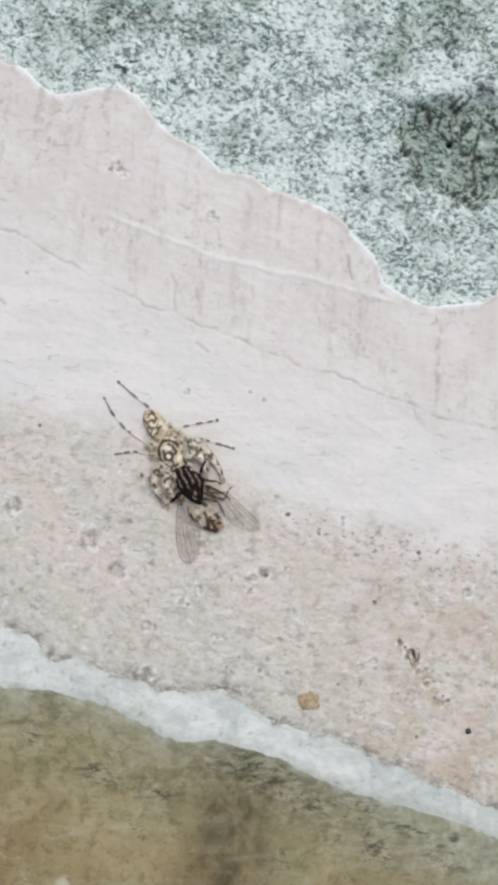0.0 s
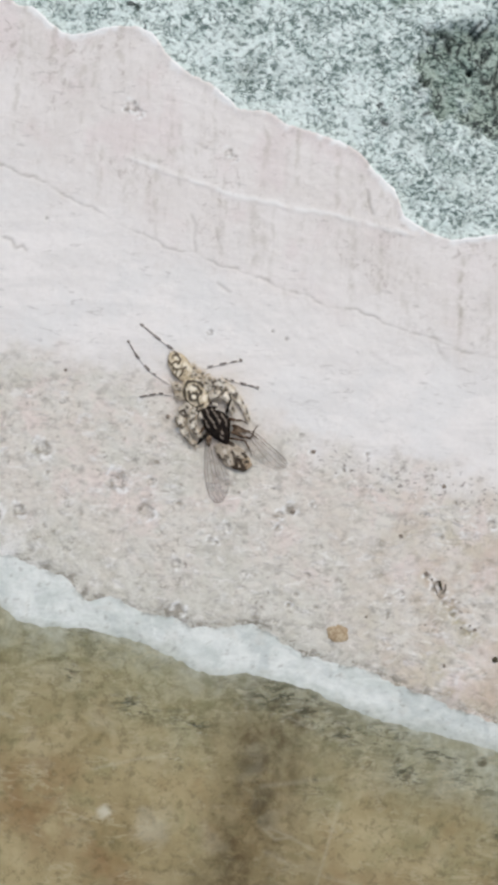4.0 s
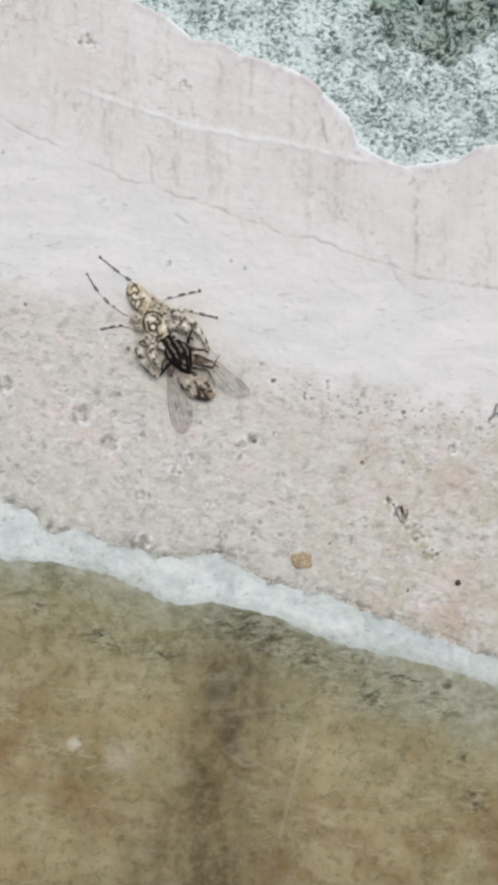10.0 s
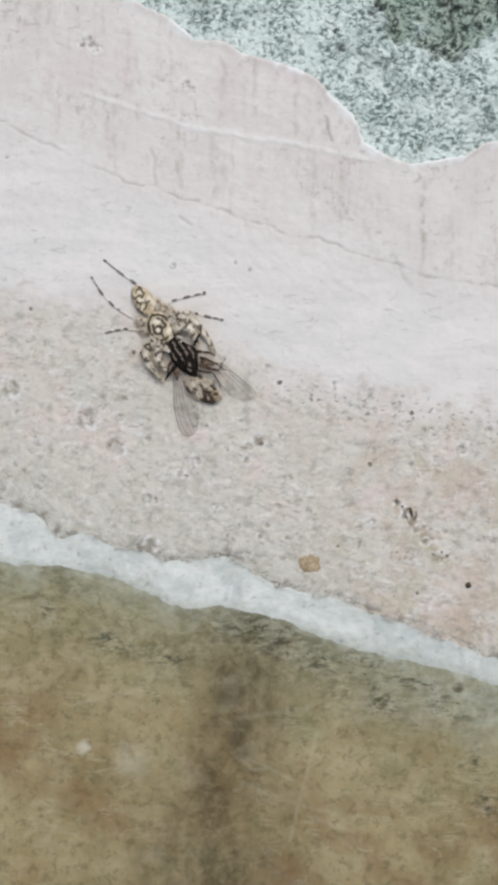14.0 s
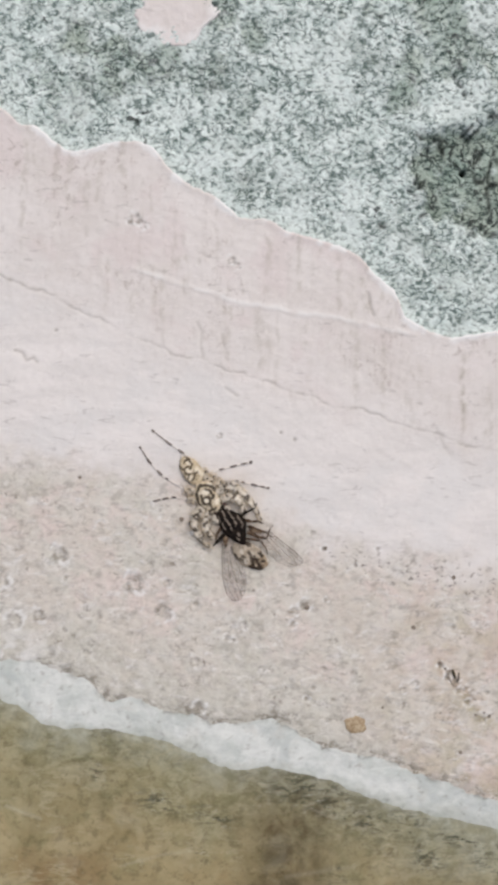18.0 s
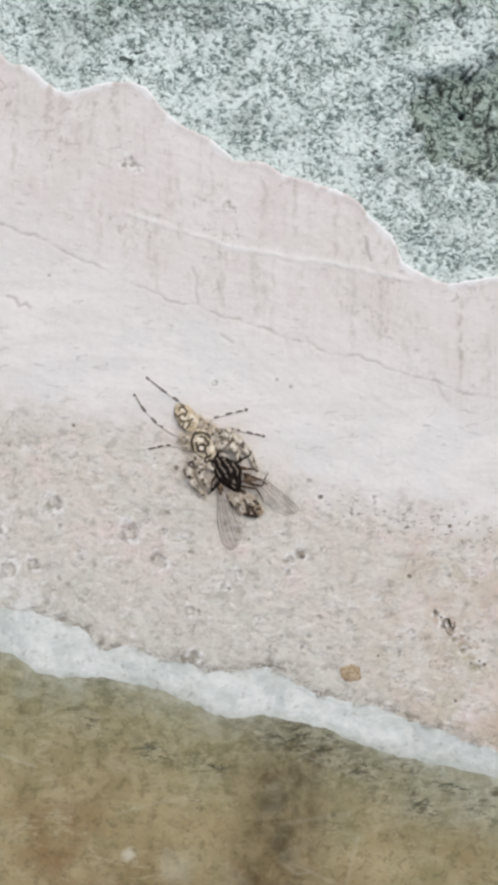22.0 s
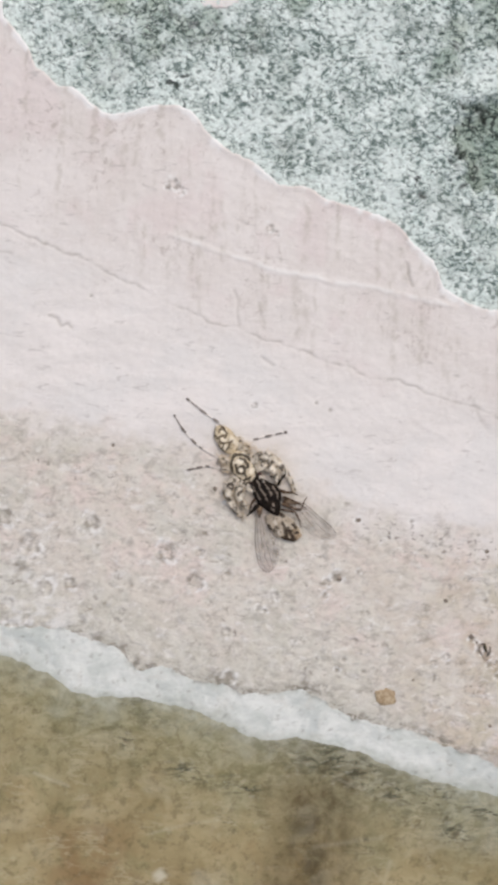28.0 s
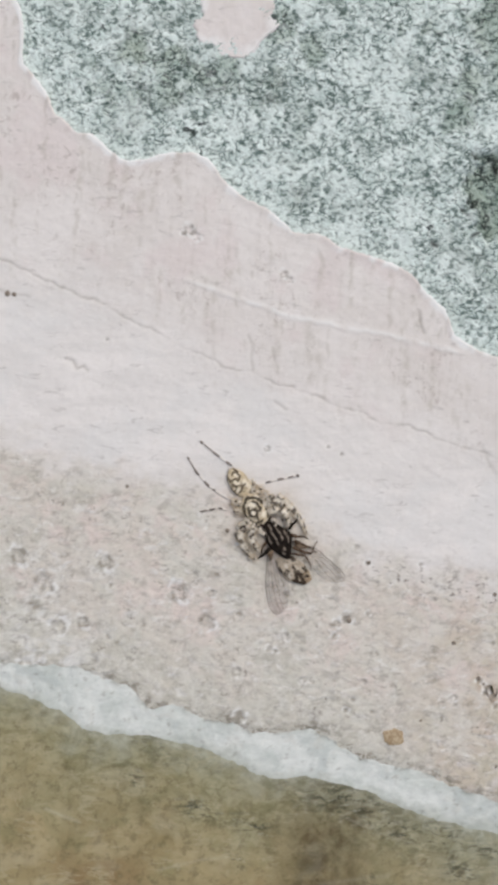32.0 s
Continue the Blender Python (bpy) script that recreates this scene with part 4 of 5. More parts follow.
for line in ([(13.62, -18.55), (13.70, -18.9), (13.80, -19.25)], [(13.2, -18.9), (13.3, -19.3), (13.5, -19.65)], [(14.15, -18.8), (14.2, -19.2), (14.0, -19.6)], [(13.5, -19.75), (13.75, -20.0), (14.0, -20.0)], [(13.35, -18.6), (13.62, -18.55)]):
    chaff("dark_chip", line, 0.085 if line[0][0] != 13.62 else 0.14, SOOT if line[0][0] == 13.62 else EARTH, "thin dark chip of dirt on pink stone")


speck(-9.65, -6.45, 0.22, CHALK, 61, "tiny white crumb of lime on pink stone", 0.5)
speck(-10.6, -5.3, 0.2, EARTH, 63, "small brown crumb of dirt on pink stone", 0.35)


def lichen(cx, cy, r, seed, wide=1.2, skin=RUST):
    bm = lump(r, seed, 0.08, 0.36)
    bmesh.ops.scale(bm, vec=(wide, 1, 1), verts=bm.verts)
    ob = part("lichen_spot", bm, skin)
    ob.matrix_world = pose(cx * MM, cy * MM, 0.01 * MM, 0, 0, -10)
    return tagged(ob, "flat round orange-brown lichen spot on the stone", "lichen", "lichen spots")


lichen(5.0, -23.55, 0.82, 3)
lichen(23.6, -29.3, 0.80, 5, 1.2, FAWN)
lichen(26.1, -30.0, 0.85, 8, 1.2, FAWN)


# ---- the two animals ----
def limb(a, b, r0, r1, swell=0.2, sag=0.0, steps=7):
    """One segment from a to b that swells a little in the middle."""
    a, b = Vector(a), Vector(b)
    pts, rad = [], []
    for k in range(steps):
        t = k / (steps - 1)
        p = a.lerp(b, t)
        p.z += sag * math.sin(math.pi * t)
        pts.append(p)
        end = 0.72 if k in (0, steps - 1) else 1.0
        rad.append((r0 + (r1 - r0) * t) * (1 + swell * math.sin(math.pi * t)) * end)
    return tube(pts, rad)


def egg(centre, size, front=0.0, square=0.0, turn=0.0, bumps=0.0, seed=0):
    """An ellipsoid with full axes size; front > 0 narrows it towards +x, square flattens its sides."""
    bm = bmesh.new()
    bmesh.ops.create_uvsphere(bm, u_segments=36, v_segments=22, radius=1)
    for v in bm.verts:
        k = 1 - front * v.co.x
        p = Vector((v.co.x, v.co.y * k, v.co.z * (0.5 + 0.5 * k)))
        if square:
            p.x = math.copysign(abs(p.x) ** (1 - square), p.x)
            p.y = math.copysign(abs(p.y) ** (1 - square * 0.6), p.y)
        p *= 1 + bumps * noise.noise(p * 4 + Vector((seed, 0, 0)))
        v.co = Vector((p.x * size[0] / 2, p.y * size[1] / 2, p.z * size[2] / 2))
    bmesh.ops.rotate(bm, matrix=Matrix.Rotation(radians(turn), 3, "Z"), verts=bm.verts)
    bmesh.ops.translate(bm, vec=centre, verts=bm.verts)
    return bm


def marked_skin(name, tones, dark, bright, mottle=0.0, rough=0.7, spec=0.25):
    """Scaly skin of two tones; the part's own fields say where its dark and its pale markings run."""
    m = Nodes(name, rough, spec)
    c = m.mix(m.span(m.noise(2.2, 4, 0.6), 0.35, 0.65), tones[0], tones[1])
    c = m.mix(m.math("MULTIPLY", m.span(m.noise(0.9, 4, 0.65, 0.6), 0.42, 0.62), 0.55 * mottle), c, tuple(0.55 * v for v in tones[0]))
    c = m.mix(m.math("MULTIPLY", m.span(m.noise(2.4, 3, 0.6, 0.7), 0.52, 0.60), mottle), c, dark)
    shake = m.math("MULTIPLY", m.math("SUBTRACT", m.noise(3.2, 4, 0.65), 0.5), 1.1)
    c = m.mix(m.math("MULTIPLY", m.span(m.math("ADD", m.attr("pale"), shake), 0.30, 0.85), 0.85), c, bright)
    ragged = m.math("ADD", m.attr("mark"), m.math("MULTIPLY", m.math("SUBTRACT", m.noise(3.6, 4, 0.65), 0.5), 1.3))
    c = m.mix(m.math("MULTIPLY", m.span(ragged, 0.30, 0.75), 0.92), c, dark)
    m.colour(c).bump(m.noise(11, 3), 0.06, 0.8)
    return m.mat


def plain(name, a, b, rough=0.5, scale=3.0, spec=0.4):
    m = Nodes(name, rough, spec)
    m.colour(m.mix(m.span(m.noise(scale, 4, 0.6), 0.35, 0.65), a, b)).bump(m.noise(scale * 4, 3), 0.03, 0.5)
    return m.mat


def draw_marks(ob, field, strokes, wide):
    """Writes a field on a part: how near each place is to some strokes along its back (millimetres)."""
    co = np.empty(len(ob.data.vertices) * 3)
    ob.data.vertices.foreach_get("co", co)
    x, y = co[0::3] / MM, co[1::3] / MM
    x, y = x + 0.16 * (fbm(x * 1.7, y * 1.7, 201, 3) - 0.5), y + 0.16 * (fbm(x * 1.7, y * 1.7, 207, 3) - 0.5)
    near = np.zeros(len(x))
    for line in strokes:
        near = np.maximum(near, np.exp(-(to_line(x, y, line) / wide) ** 2))
    ob.data.attributes.new(field, "FLOAT", "POINT").data.foreach_set("value", near.astype(np.float32))
    return ob


def loft(sections, rings=56, sides=44, bumps=0.0, seed=0, blunt=5):
    """A body along x from sections of place, sideways shift, half width, middle height and half height."""
    k = np.array(sections, float)
    t = (1 - np.cos(np.linspace(0, math.pi, rings))) / 2
    x = k[0, 0] + (k[-1, 0] - k[0, 0]) * t
    cols = []
    for j in range(1, 5):
        v = np.interp(x, k[:, 0], k[:, j])
        for _ in range(6):
            v[1:-1] = (v[:-2] + 2 * v[1:-1] + v[2:]) / 4
        cols.append(v)
    ends = np.sqrt(np.clip(1 - np.abs(2 * t - 1) ** blunt, 0.0004, 1))
    bm = bmesh.new()
    loops = []
    for i in range(rings):
        loop = []
        for j in range(sides):
            a = 2 * math.pi * j / sides
            swell = 1 + bumps * noise.noise(Vector((x[i] * 1.6 + seed, math.cos(a) * 1.6, math.sin(a) * 1.6)))
            loop.append(bm.verts.new((x[i], cols[0][i] + math.cos(a) * cols[1][i] * ends[i] * swell,
                                      max(0.04, cols[2][i] + math.sin(a) * cols[3][i] * ends[i] * swell))))
        loops.append(loop)
    for one, two in zip(loops[:-1], loops[1:]):
        for j in range(sides):
            bm.faces.new((one[j], two[j], two[(j + 1) % sides], one[(j + 1) % sides]))
    bm.faces.new(loops[0])
    bm.faces.new(loops[-1][::-1])
    return bm


INK = (0.03, 0.021, 0.013)
SP_BODY = marked_skin("spider_back", ((0.50, 0.405, 0.265), (0.68, 0.60, 0.455)), INK, (0.76, 0.70, 0.58), 0.45)
SP_REAR = marked_skin("spider_abdomen", ((0.53, 0.43, 0.28), (0.70, 0.61, 0.45)), (0.07, 0.048, 0.028), (0.75, 0.68, 0.54), 0.5)
SP_LEG = marked_skin("spider_leg", ((0.55, 0.49, 0.39), (0.71, 0.655, 0.565)), (0.06, 0.046, 0.034), (0.77, 0.72, 0.62), 1.0)
SP_BAND = plain("spider_leg_band", (0.15, 0.125, 0.11), (0.30, 0.265, 0.24), 0.8, 3.0, 0.15)
SP_THIN = plain("spider_leg_pale", (0.66, 0.61, 0.55), (0.73, 0.69, 0.64), 0.8, 3.0, 0.1)
SP_HAIR = plain("spider_hair", (0.50, 0.40, 0.27), (0.68, 0.58, 0.44), 0.8, 3.0, 0.15)
EYE = plain("spider_eye", (0.006, 0.006, 0.007), (0.012, 0.012, 0.013), 0.2)
FLY_DARK = plain("fly_dark", (0.008, 0.006, 0.004), (0.022, 0.015, 0.010), 0.6, 3.0, 0.12)
FLY_EYE = plain("fly_eye", (0.03, 0.012, 0.009), (0.06, 0.02, 0.014), 0.35)
FLY_LEG = plain("fly_leg_brown", (0.03, 0.018, 0.010), (0.13, 0.085, 0.055), 0.6, 3.0, 0.15)
FLY_BACK = marked_skin("fly_back", ((0.006, 0.004, 0.003), (0.020, 0.014, 0.010)), (0.004, 0.003, 0.002), (0.25, 0.205, 0.165), 0.0, 0.65, 0.1)
FLY_BELLY = marked_skin("fly_abdomen", ((0.38, 0.315, 0.235), (0.54, 0.475, 0.385)), (0.03, 0.019, 0.011), (0.56, 0.50, 0.415), 0.85, 0.6, 0.2)
FLY_TIP = marked_skin("fly_tail", ((0.24, 0.17, 0.105), (0.47, 0.385, 0.275)), (0.025, 0.015, 0.009), (0.55, 0.47, 0.37), 0.7, 0.6, 0.2)
FLY_TIP_PLAIN = plain("fly_brown_skin", (0.09, 0.058, 0.036), (0.25, 0.185, 0.125), 0.6, 2.5, 0.15)


def film_skin(name, a, b, alpha):
    """Thin smoky film that lets most of the light through."""
    m = Nodes(name, 0.5, 0.05)
    m.colour(m.mix(m.span(m.noise(0.9, 4), 0.35, 0.65), a, b))
    m.out.inputs["Alpha"].default_value = alpha
    return m.mat


WING = film_skin("wing_film", (0.40, 0.335, 0.285), (0.53, 0.465, 0.41), 0.19)
FAINT = film_skin("wing_film_clear", (0.42, 0.35, 0.29), (0.55, 0.48, 0.41), 0.13)
RIB = film_skin("wing_rib", (0.13, 0.09, 0.065), (0.22, 0.165, 0.12), 0.24)


def fuzz(ob, count, long, thick, material, seed):
    """Fine bristles that stand on a part, joined into one part of their own."""
    pick = random.Random(seed)
    me = ob.data
    bm = bmesh.new()
    polys = [p for p in me.polygons if p.normal.z > -0.3]
    for _ in range(count):
        p = pick.choice(polys)
        at = p.center / MM
        n = p.normal
        lean = Vector((pick.uniform(-1, 1), pick.uniform(-1, 1), pick.uniform(-0.2, 0.5))) * 0.8
        way = (n + lean).normalized()
        tip = at + way * long * pick.uniform(0.5, 1.2)
        tip.z = max(tip.z, 0.05)
        side = way.orthogonal().normalized() * thick
        other = way.cross(side)
        base = [bm.verts.new(at + side), bm.verts.new(at - side * 0.5 + other * 0.87), bm.verts.new(at - side * 0.5 - other * 0.87)]
        top = bm.verts.new(tip)
        for k in range(3):
            bm.faces.new((base[k], base[(k + 1) % 3], top))
    hair = part("bristles", bm, material, ob.parent if ob.parent and ob.parent.type == "EMPTY" else ob)
    return tagged(hair, kind="stuff")


def base(name, bx, by, heading):
    """The empty at a thing's base, in millimetres and degrees; its own x runs along the heading."""
    ob = new(name)
    ob.empty_display_size = 0.001
    ob.matrix_world = pose(bx * MM, by * MM, 0, 0, 0, heading)
    return ob


SPIDER_AT, FLY_AT = (-7.95, -2.95, -50.8), (-6.1, -5.6, -52.0)
spider = tagged(base("jumping_spider", *SPIDER_AT), "mottled tan jumping spider with banded legs gripping a fly", "spider")
# its own space: x runs from the tail to the jaws
head = part("cephalothorax", loft([(-1.45, -0.3, 0.55, 0.62, 0.4), (-0.9, -0.36, 0.95, 0.72, 0.52), (0.1, -0.42, 1.08, 0.82, 0.6), (1.1, -0.45, 0.98, 0.85, 0.6), (1.75, -0.45, 0.72, 0.85, 0.5)], bumps=0.05, seed=2),
            SP_BODY, spider, "tan carapace with a dark oval ring and a pale disc")
disc = [(0.18 + 0.34 * math.cos(a), -0.66 + 0.34 * math.sin(a)) for a in np.linspace(0, 2 * math.pi, 13)]
draw_marks(head, "mark", [
    [(0.17, -1.41), (-0.50, -1.19), (-0.97, -0.86), (-1.17, -0.34), (-0.95, 0.09), (-0.47, 0.44), (0.15, 0.56), (0.83, 0.51), (1.26, 0.29)],
    [(-0.62, -0.08), (-0.28, 0.12), (0.20, 0.14), (0.42, -0.09)], disc, [(0.17, -1.41), (0.63, -1.28), (1.09, -1.16), (1.18, -0.74), (1.21, -0.40)],
    [(0.55, -0.62), (0.95, -0.72)], [(1.2, 0.25), (1.65, 0.2), (1.7, -0.5), (1.4, -0.9)], [(-0.15, -0.95), (-0.42, -0.75)]], 0.15)
draw_marks(head, "pale", [[(0.14, -0.66), (0.22, -0.66)], [(-0.6, -0.45), (-0.35, -0.2)], [(0.75, 0.15), (0.9, 0.0)], [(-0.9, 0.5), (0.3, 0.95)]], 0.24)
fuzz(head, 600, 0.75, 0.02, SP_HAIR, 1)
rear = part("abdomen", loft([(-4.15, 0.02, 0.42, 0.5, 0.3), (-3.5, -0.05, 0.74, 0.6, 0.42), (-2.7, -0.06, 0.90, 0.66, 0.48), (-1.9, -0.08, 0.88, 0.62, 0.44), (-1.3, -0.2, 0.5, 0.55, 0.3)], bumps=0.07, seed=5),
            SP_REAR, spider, "pale tan abdomen with a fine dark net of lines")
draw_marks(rear, "mark", [
    [(-4.12, -0.27), (-3.65, -0.59), (-3.23, -0.66)], [(-3.24, -0.53), (-3.15, -0.11), (-2.87, 0.03), (-3.14, 0.37), (-3.48, 0.39), (-3.72, 0.1), (-3.6, -0.2)],
    [(-3.20, -0.56), (-2.77, -0.54), (-2.54, -0.40), (-2.34, -0.76), (-2.21, -1.0)], [(-2.54, -0.40), (-2.31, -0.05), (-2.25, 0.27)],
    [(-2.69, -0.9), (-2.23, -0.95), (-1.92, -0.80)], [(-2.28, -0.07), (-2.03, -0.22), (-1.95, -0.58)], [(-3.9, 0.3), (-3.5, 0.5)]], 0.10)
draw_marks(rear, "pale", [[(-3.4, 0.15), (-3.3, 0.2)], [(-2.9, -0.3), (-2.75, -0.2)], [(-2.5, 0.4), (-1.6, 0.5)], [(-2.4, -0.6), (-2.1, -0.5)]], 0.24)
fuzz(rear, 700, 0.8, 0.02, SP_HAIR, 2)
part("spinneret", limb((-4.0, 0.0, 0.45), (-4.35, 0.02, 0.35), 0.16, 0.06), SP_THIN, spider)
for side in (-1, 1):
    part("eye", egg((1.72, -0.45 + 0.26 * side, 0.98), (0.28, 0.30, 0.32)), EYE, spider, "glossy black front eye")
    part("eye", egg((1.45, -0.45 + 0.66 * side, 1.08), (0.2, 0.22, 0.22)), EYE, spider)
    palp = part("pedipalp", tube([(1.5, -0.4 + 0.5 * side, 0.9), (1.9, -0.4 + 0.8 * side, 1.2), (2.3, -0.4 + 0.6 * side, 1.35)], [0.16, 0.22, 0.14]), SP_LEG, spider, "pale mottled feeler")
    draw_marks(palp, "mark", [[(1.95, -0.4 + 0.72 * side), (2.05, -0.4 + 0.72 * side)]], 0.1)
    part("chelicera", limb((1.5, -0.45 + 0.25 * side, 0.9), (1.9, -0.45 + 0.22 * side, 0.85), 0.24, 0.14), SP_BAND, spider)


def thin_leg(points, bands, thick=0.045):
    """A slender pale leg on the stone, with dark bands at the given shares of its length."""
    pts = [Vector((x, y, z if k < 1 else 0.06 + 0.5 * z)) for k, (x, y, z) in enumerate(points)]
    names = ["leg", "tibia", "metatarsus", "tarsus"]
    leg = None
    for k in range(len(pts) - 1):
        if k == 0:
            leg = part("leg", limb(pts[0], pts[1], 0.30, 0.24, 0.22, 0.05, 14), SP_LEG, spider, "thin pale leg with dark bands and a tan thigh")
            draw_marks(leg, "mark", [[(p.x, p.y), (p.x + 0.15, p.y + 0.1)] for p in (pts[0].lerp(pts[1], 0.35), pts[0].lerp(pts[1], 0.8))], 0.12)
            draw_marks(leg, "pale", [[(9, 9), (9.1, 9)]], 0.2)
            fuzz(leg, 110, 0.55, 0.02, SP_HAIR, round(abs(pts[1].x * 100)))
            continue
        r0, r1 = thick * (1.2 - 0.15 * k), thick * (1.05 - 0.15 * k)
        seg = limb(pts[k], pts[k + 1], max(r0, thick * 0.8), max(r1, thick * 0.7), 0.2, 0.03)
        part(names[k], seg, SP_THIN, leg)
    lengths = [0.0]
    for a, b in zip(pts[:-1], pts[1:]):
        lengths.append(lengths[-1] + (b - a).length)

    def along(u):
        d = u * lengths[-1]
        k = max(i for i in range(len(pts) - 1) if lengths[i] <= d + 1e-9)
        return pts[k].lerp(pts[k + 1], (d - lengths[k]) / (lengths[k + 1] - lengths[k])) + Vector((0, 0, 0.03))

    for a, b, r in bands:
        at = [along(a + (b - a) * q) for q in (0, 0.15, 0.5, 0.85, 1)]
        part("band", tube(at, [r * 0.45, r * 0.75, r * 0.9, r * 0.75, r * 0.45]), SP_BAND, leg, "dark leg band")
    return leg


thin_leg([(-0.9, 0.35, 0.5), (-2.2, 0.85, 0.55), (-4.35, 0.3, 0.3), (-5.92, -0.18, 0.2), (-7.72, -0.6, 0.12)], ((0.50, 0.59, 0.13), (0.68, 0.80, 0.12), (0.80, 0.94, 0.075), (0.95, 1.0, 0.13)))
thin_leg([(-0.8, -0.95, 0.5), (-1.75, -1.6, 0.5), (-3.9, -2.42, 0.3), (-5.74, -2.55, 0.2), (-7.25, -2.36, 0.12)], ((0.42, 0.47, 0.08), (0.52, 0.62, 0.13), (0.72, 0.83, 0.13), (0.83, 0.95, 0.07), (0.96, 1.0, 0.12)))
thin_leg([(-0.3, -1.1, 0.5), (-0.95, -1.95, 0.45), (-1.95, -2.94, 0.25), (-2.72, -4.5, 0.12)], ((0.50, 0.60, 0.10), (0.66, 0.80, 0.11), (0.82, 1.0, 0.10)))
thin_leg([(-0.7, 0.5, 0.5), (-1.25, 1.15, 0.5), (-1.25, 1.72, 0.35), (-0.67, 3.04, 0.22), (0.08, 4.58, 0.12)], ((0.34, 0.44, 0.11), (0.56, 0.70, 0.12), (0.77, 0.90, 0.09), (0.94, 1.0, 0.16)))
groping_leg = thin_leg([(-0.2, 0.5, 0.5), (-0.4, 1.45, 0.55), (0.51, 2.44, 0.4), (1.54, 3.22, 0.22), (2.88, 4.3, 0.12)], ((0.42, 0.47, 0.09), (0.52, 0.58, 0.10), (0.68, 0.80, 0.13), (0.82, 0.93, 0.09), (0.94, 1.0, 0.13)))


def stout_leg(points, thick, seed, strokes, pales=(), hairy=50):
    """A thick front leg that hugs the fly: femur, patella, tibia and a thin tarsus."""
    pts = [Vector(p) for p in points]
    r = [thick, thick * 1.02, thick * 0.86, thick * 0.55, thick * 0.3][:len(pts)]
    names = ["leg", "patella", "tibia", "tarsus"]
    leg = None
    for k in range(len(pts) - 1):
        seg = limb(pts[k], pts[k + 1], r[k], r[k + 1], 0.16, 0.05, 16)
        piece = part(names[k], seg, SP_LEG, leg or spider, "" if leg else "thick pale mottled front leg")
        leg = leg or piece
        draw_marks(piece, "mark", strokes, 0.16)
        draw_marks(piece, "pale", pales or [[(9, 9), (9.1, 9)]], 0.22)
        fuzz(piece, hairy, 0.5, 0.018, SP_HAIR, seed * 7 + k)
    return leg


RIGHT_MARKS = [[(0.85, 0.98), (1.19, 0.96)], [(1.48, 1.33), (1.27, 1.98)], [(2.07, 2.08), (2.23, 2.44), (2.4, 2.19)], [(2.9, 2.55), (3.15, 2.45)],
               [(3.75, 2.45), (4.0, 2.25)], [(4.4, 2.2), (4.7, 2.05)], [(2.4, 1.58), (2.34, 0.89)], [(0.3, 1.2), (0.1, 1.5)], [(3.0, 1.9), (3.15, 1.75)]]
LEFT_MARKS = [[(0.64, -3.12), (1.40, -3.23), (1.83, -2.84)], [(2.31, -3.46), (2.84, -3.40)], [(3.2, -3.6), (3.42, -3.4)], [(2.6, -2.47), (2.4, -2.3)],
              [(1.68, -2.11), (1.73, -1.42)], [(0.5, -2.2), (0.8, -2.4)], [(1.2, -1.9), (1.1, -2.3)]]
stout_leg([(0.3, 0.35, 0.7), (0.35, 1.75, 0.95), (1.6, 2.25, 0.95), (3.35, 2.2, 0.6), (4.65, 1.9, 0.25)], 0.42, 6, RIGHT_MARKS, [[(1.6, 2.3), (1.9, 2.3)], [(0.5, 1.7), (0.7, 1.8)], [(2.7, 2.2), (2.8, 2.2)]])
stout_leg([(0.9, 0.4, 0.75), (1.35, 1.4, 1.1), (2.25, 1.6, 1.1), (3.3, 1.1, 0.9)], 0.38, 7, RIGHT_MARKS, [[(1.7, 1.5), (1.9, 1.6)], [(1.3, 1.2), (1.35, 1.3)]])
stout_leg([(0.5, -1.2, 0.7), (0.75, -2.65, 0.95), (1.6, -3.05, 0.9), (3.0, -3.25, 0.55), (3.75, -3.05, 0.25)], 0.42, 8, LEFT_MARKS, [[(1.1, -2.8), (1.2, -2.9)], [(2.0, -3.2), (2.1, -3.2)]])
stout_leg([(0.9, -1.0, 0.75), (1.55, -1.9, 1.05), (2.35, -2.4, 1.0), (3.2, -2.35, 0.8)], 0.38, 9, LEFT_MARKS, [[(1.45, -1.7), (1.5, -1.9)], [(2.1, -2.2), (2.2, -2.3)]])

fly = tagged(base("fly", *FLY_AT), "dark striped flesh fly with smoky spread wings, held by a spider", "fly")
part("head", egg((-2.05, 0.05, 0.8), (0.8, 1.4, 0.95)), FLY_DARK, fly)
for side in (-1, 1):
    part("eye", egg((-2.0, 0.05 + 0.5 * side, 0.8), (0.65, 0.55, 0.75)), FLY_EYE, fly, "dark compound eye")
back = part("thorax", loft([(-2.0, 0.0, 0.62, 0.9, 0.5), (-1.2, 0.05, 0.86, 1.05, 0.68), (-0.3, 0.16, 1.16, 1.12, 0.75), (0.4, 0.18, 1.06, 1.12, 0.72), (1.1, 0.0, 0.66, 1.1, 0.6), (1.6, -0.12, 0.42, 1.0, 0.42), (1.85, -0.18, 0.22, 0.95, 0.25)], bumps=0.14, seed=4),
            FLY_BACK, fly, "black thorax with pale grey stripes and a pointed rear")
STRIPES = [[(-1.75, 0.1), (-1.40, 0.05), (-0.52, -0.05), (0.24, -0.16)], [(-1.5, 0.55), (-0.79, 0.53), (0.10, 0.43)], [(-0.6, 1.0), (0.1, 0.9), (0.55, 0.65)],
           [(-1.66, -0.45), (-0.8, -0.55), (-0.2, -0.62)], [(0.35, 0.1), (0.8, 0.05)], [(0.9, -0.25), (1.2, -0.2)]]
draw_marks(back, "pale", STRIPES, 0.075)
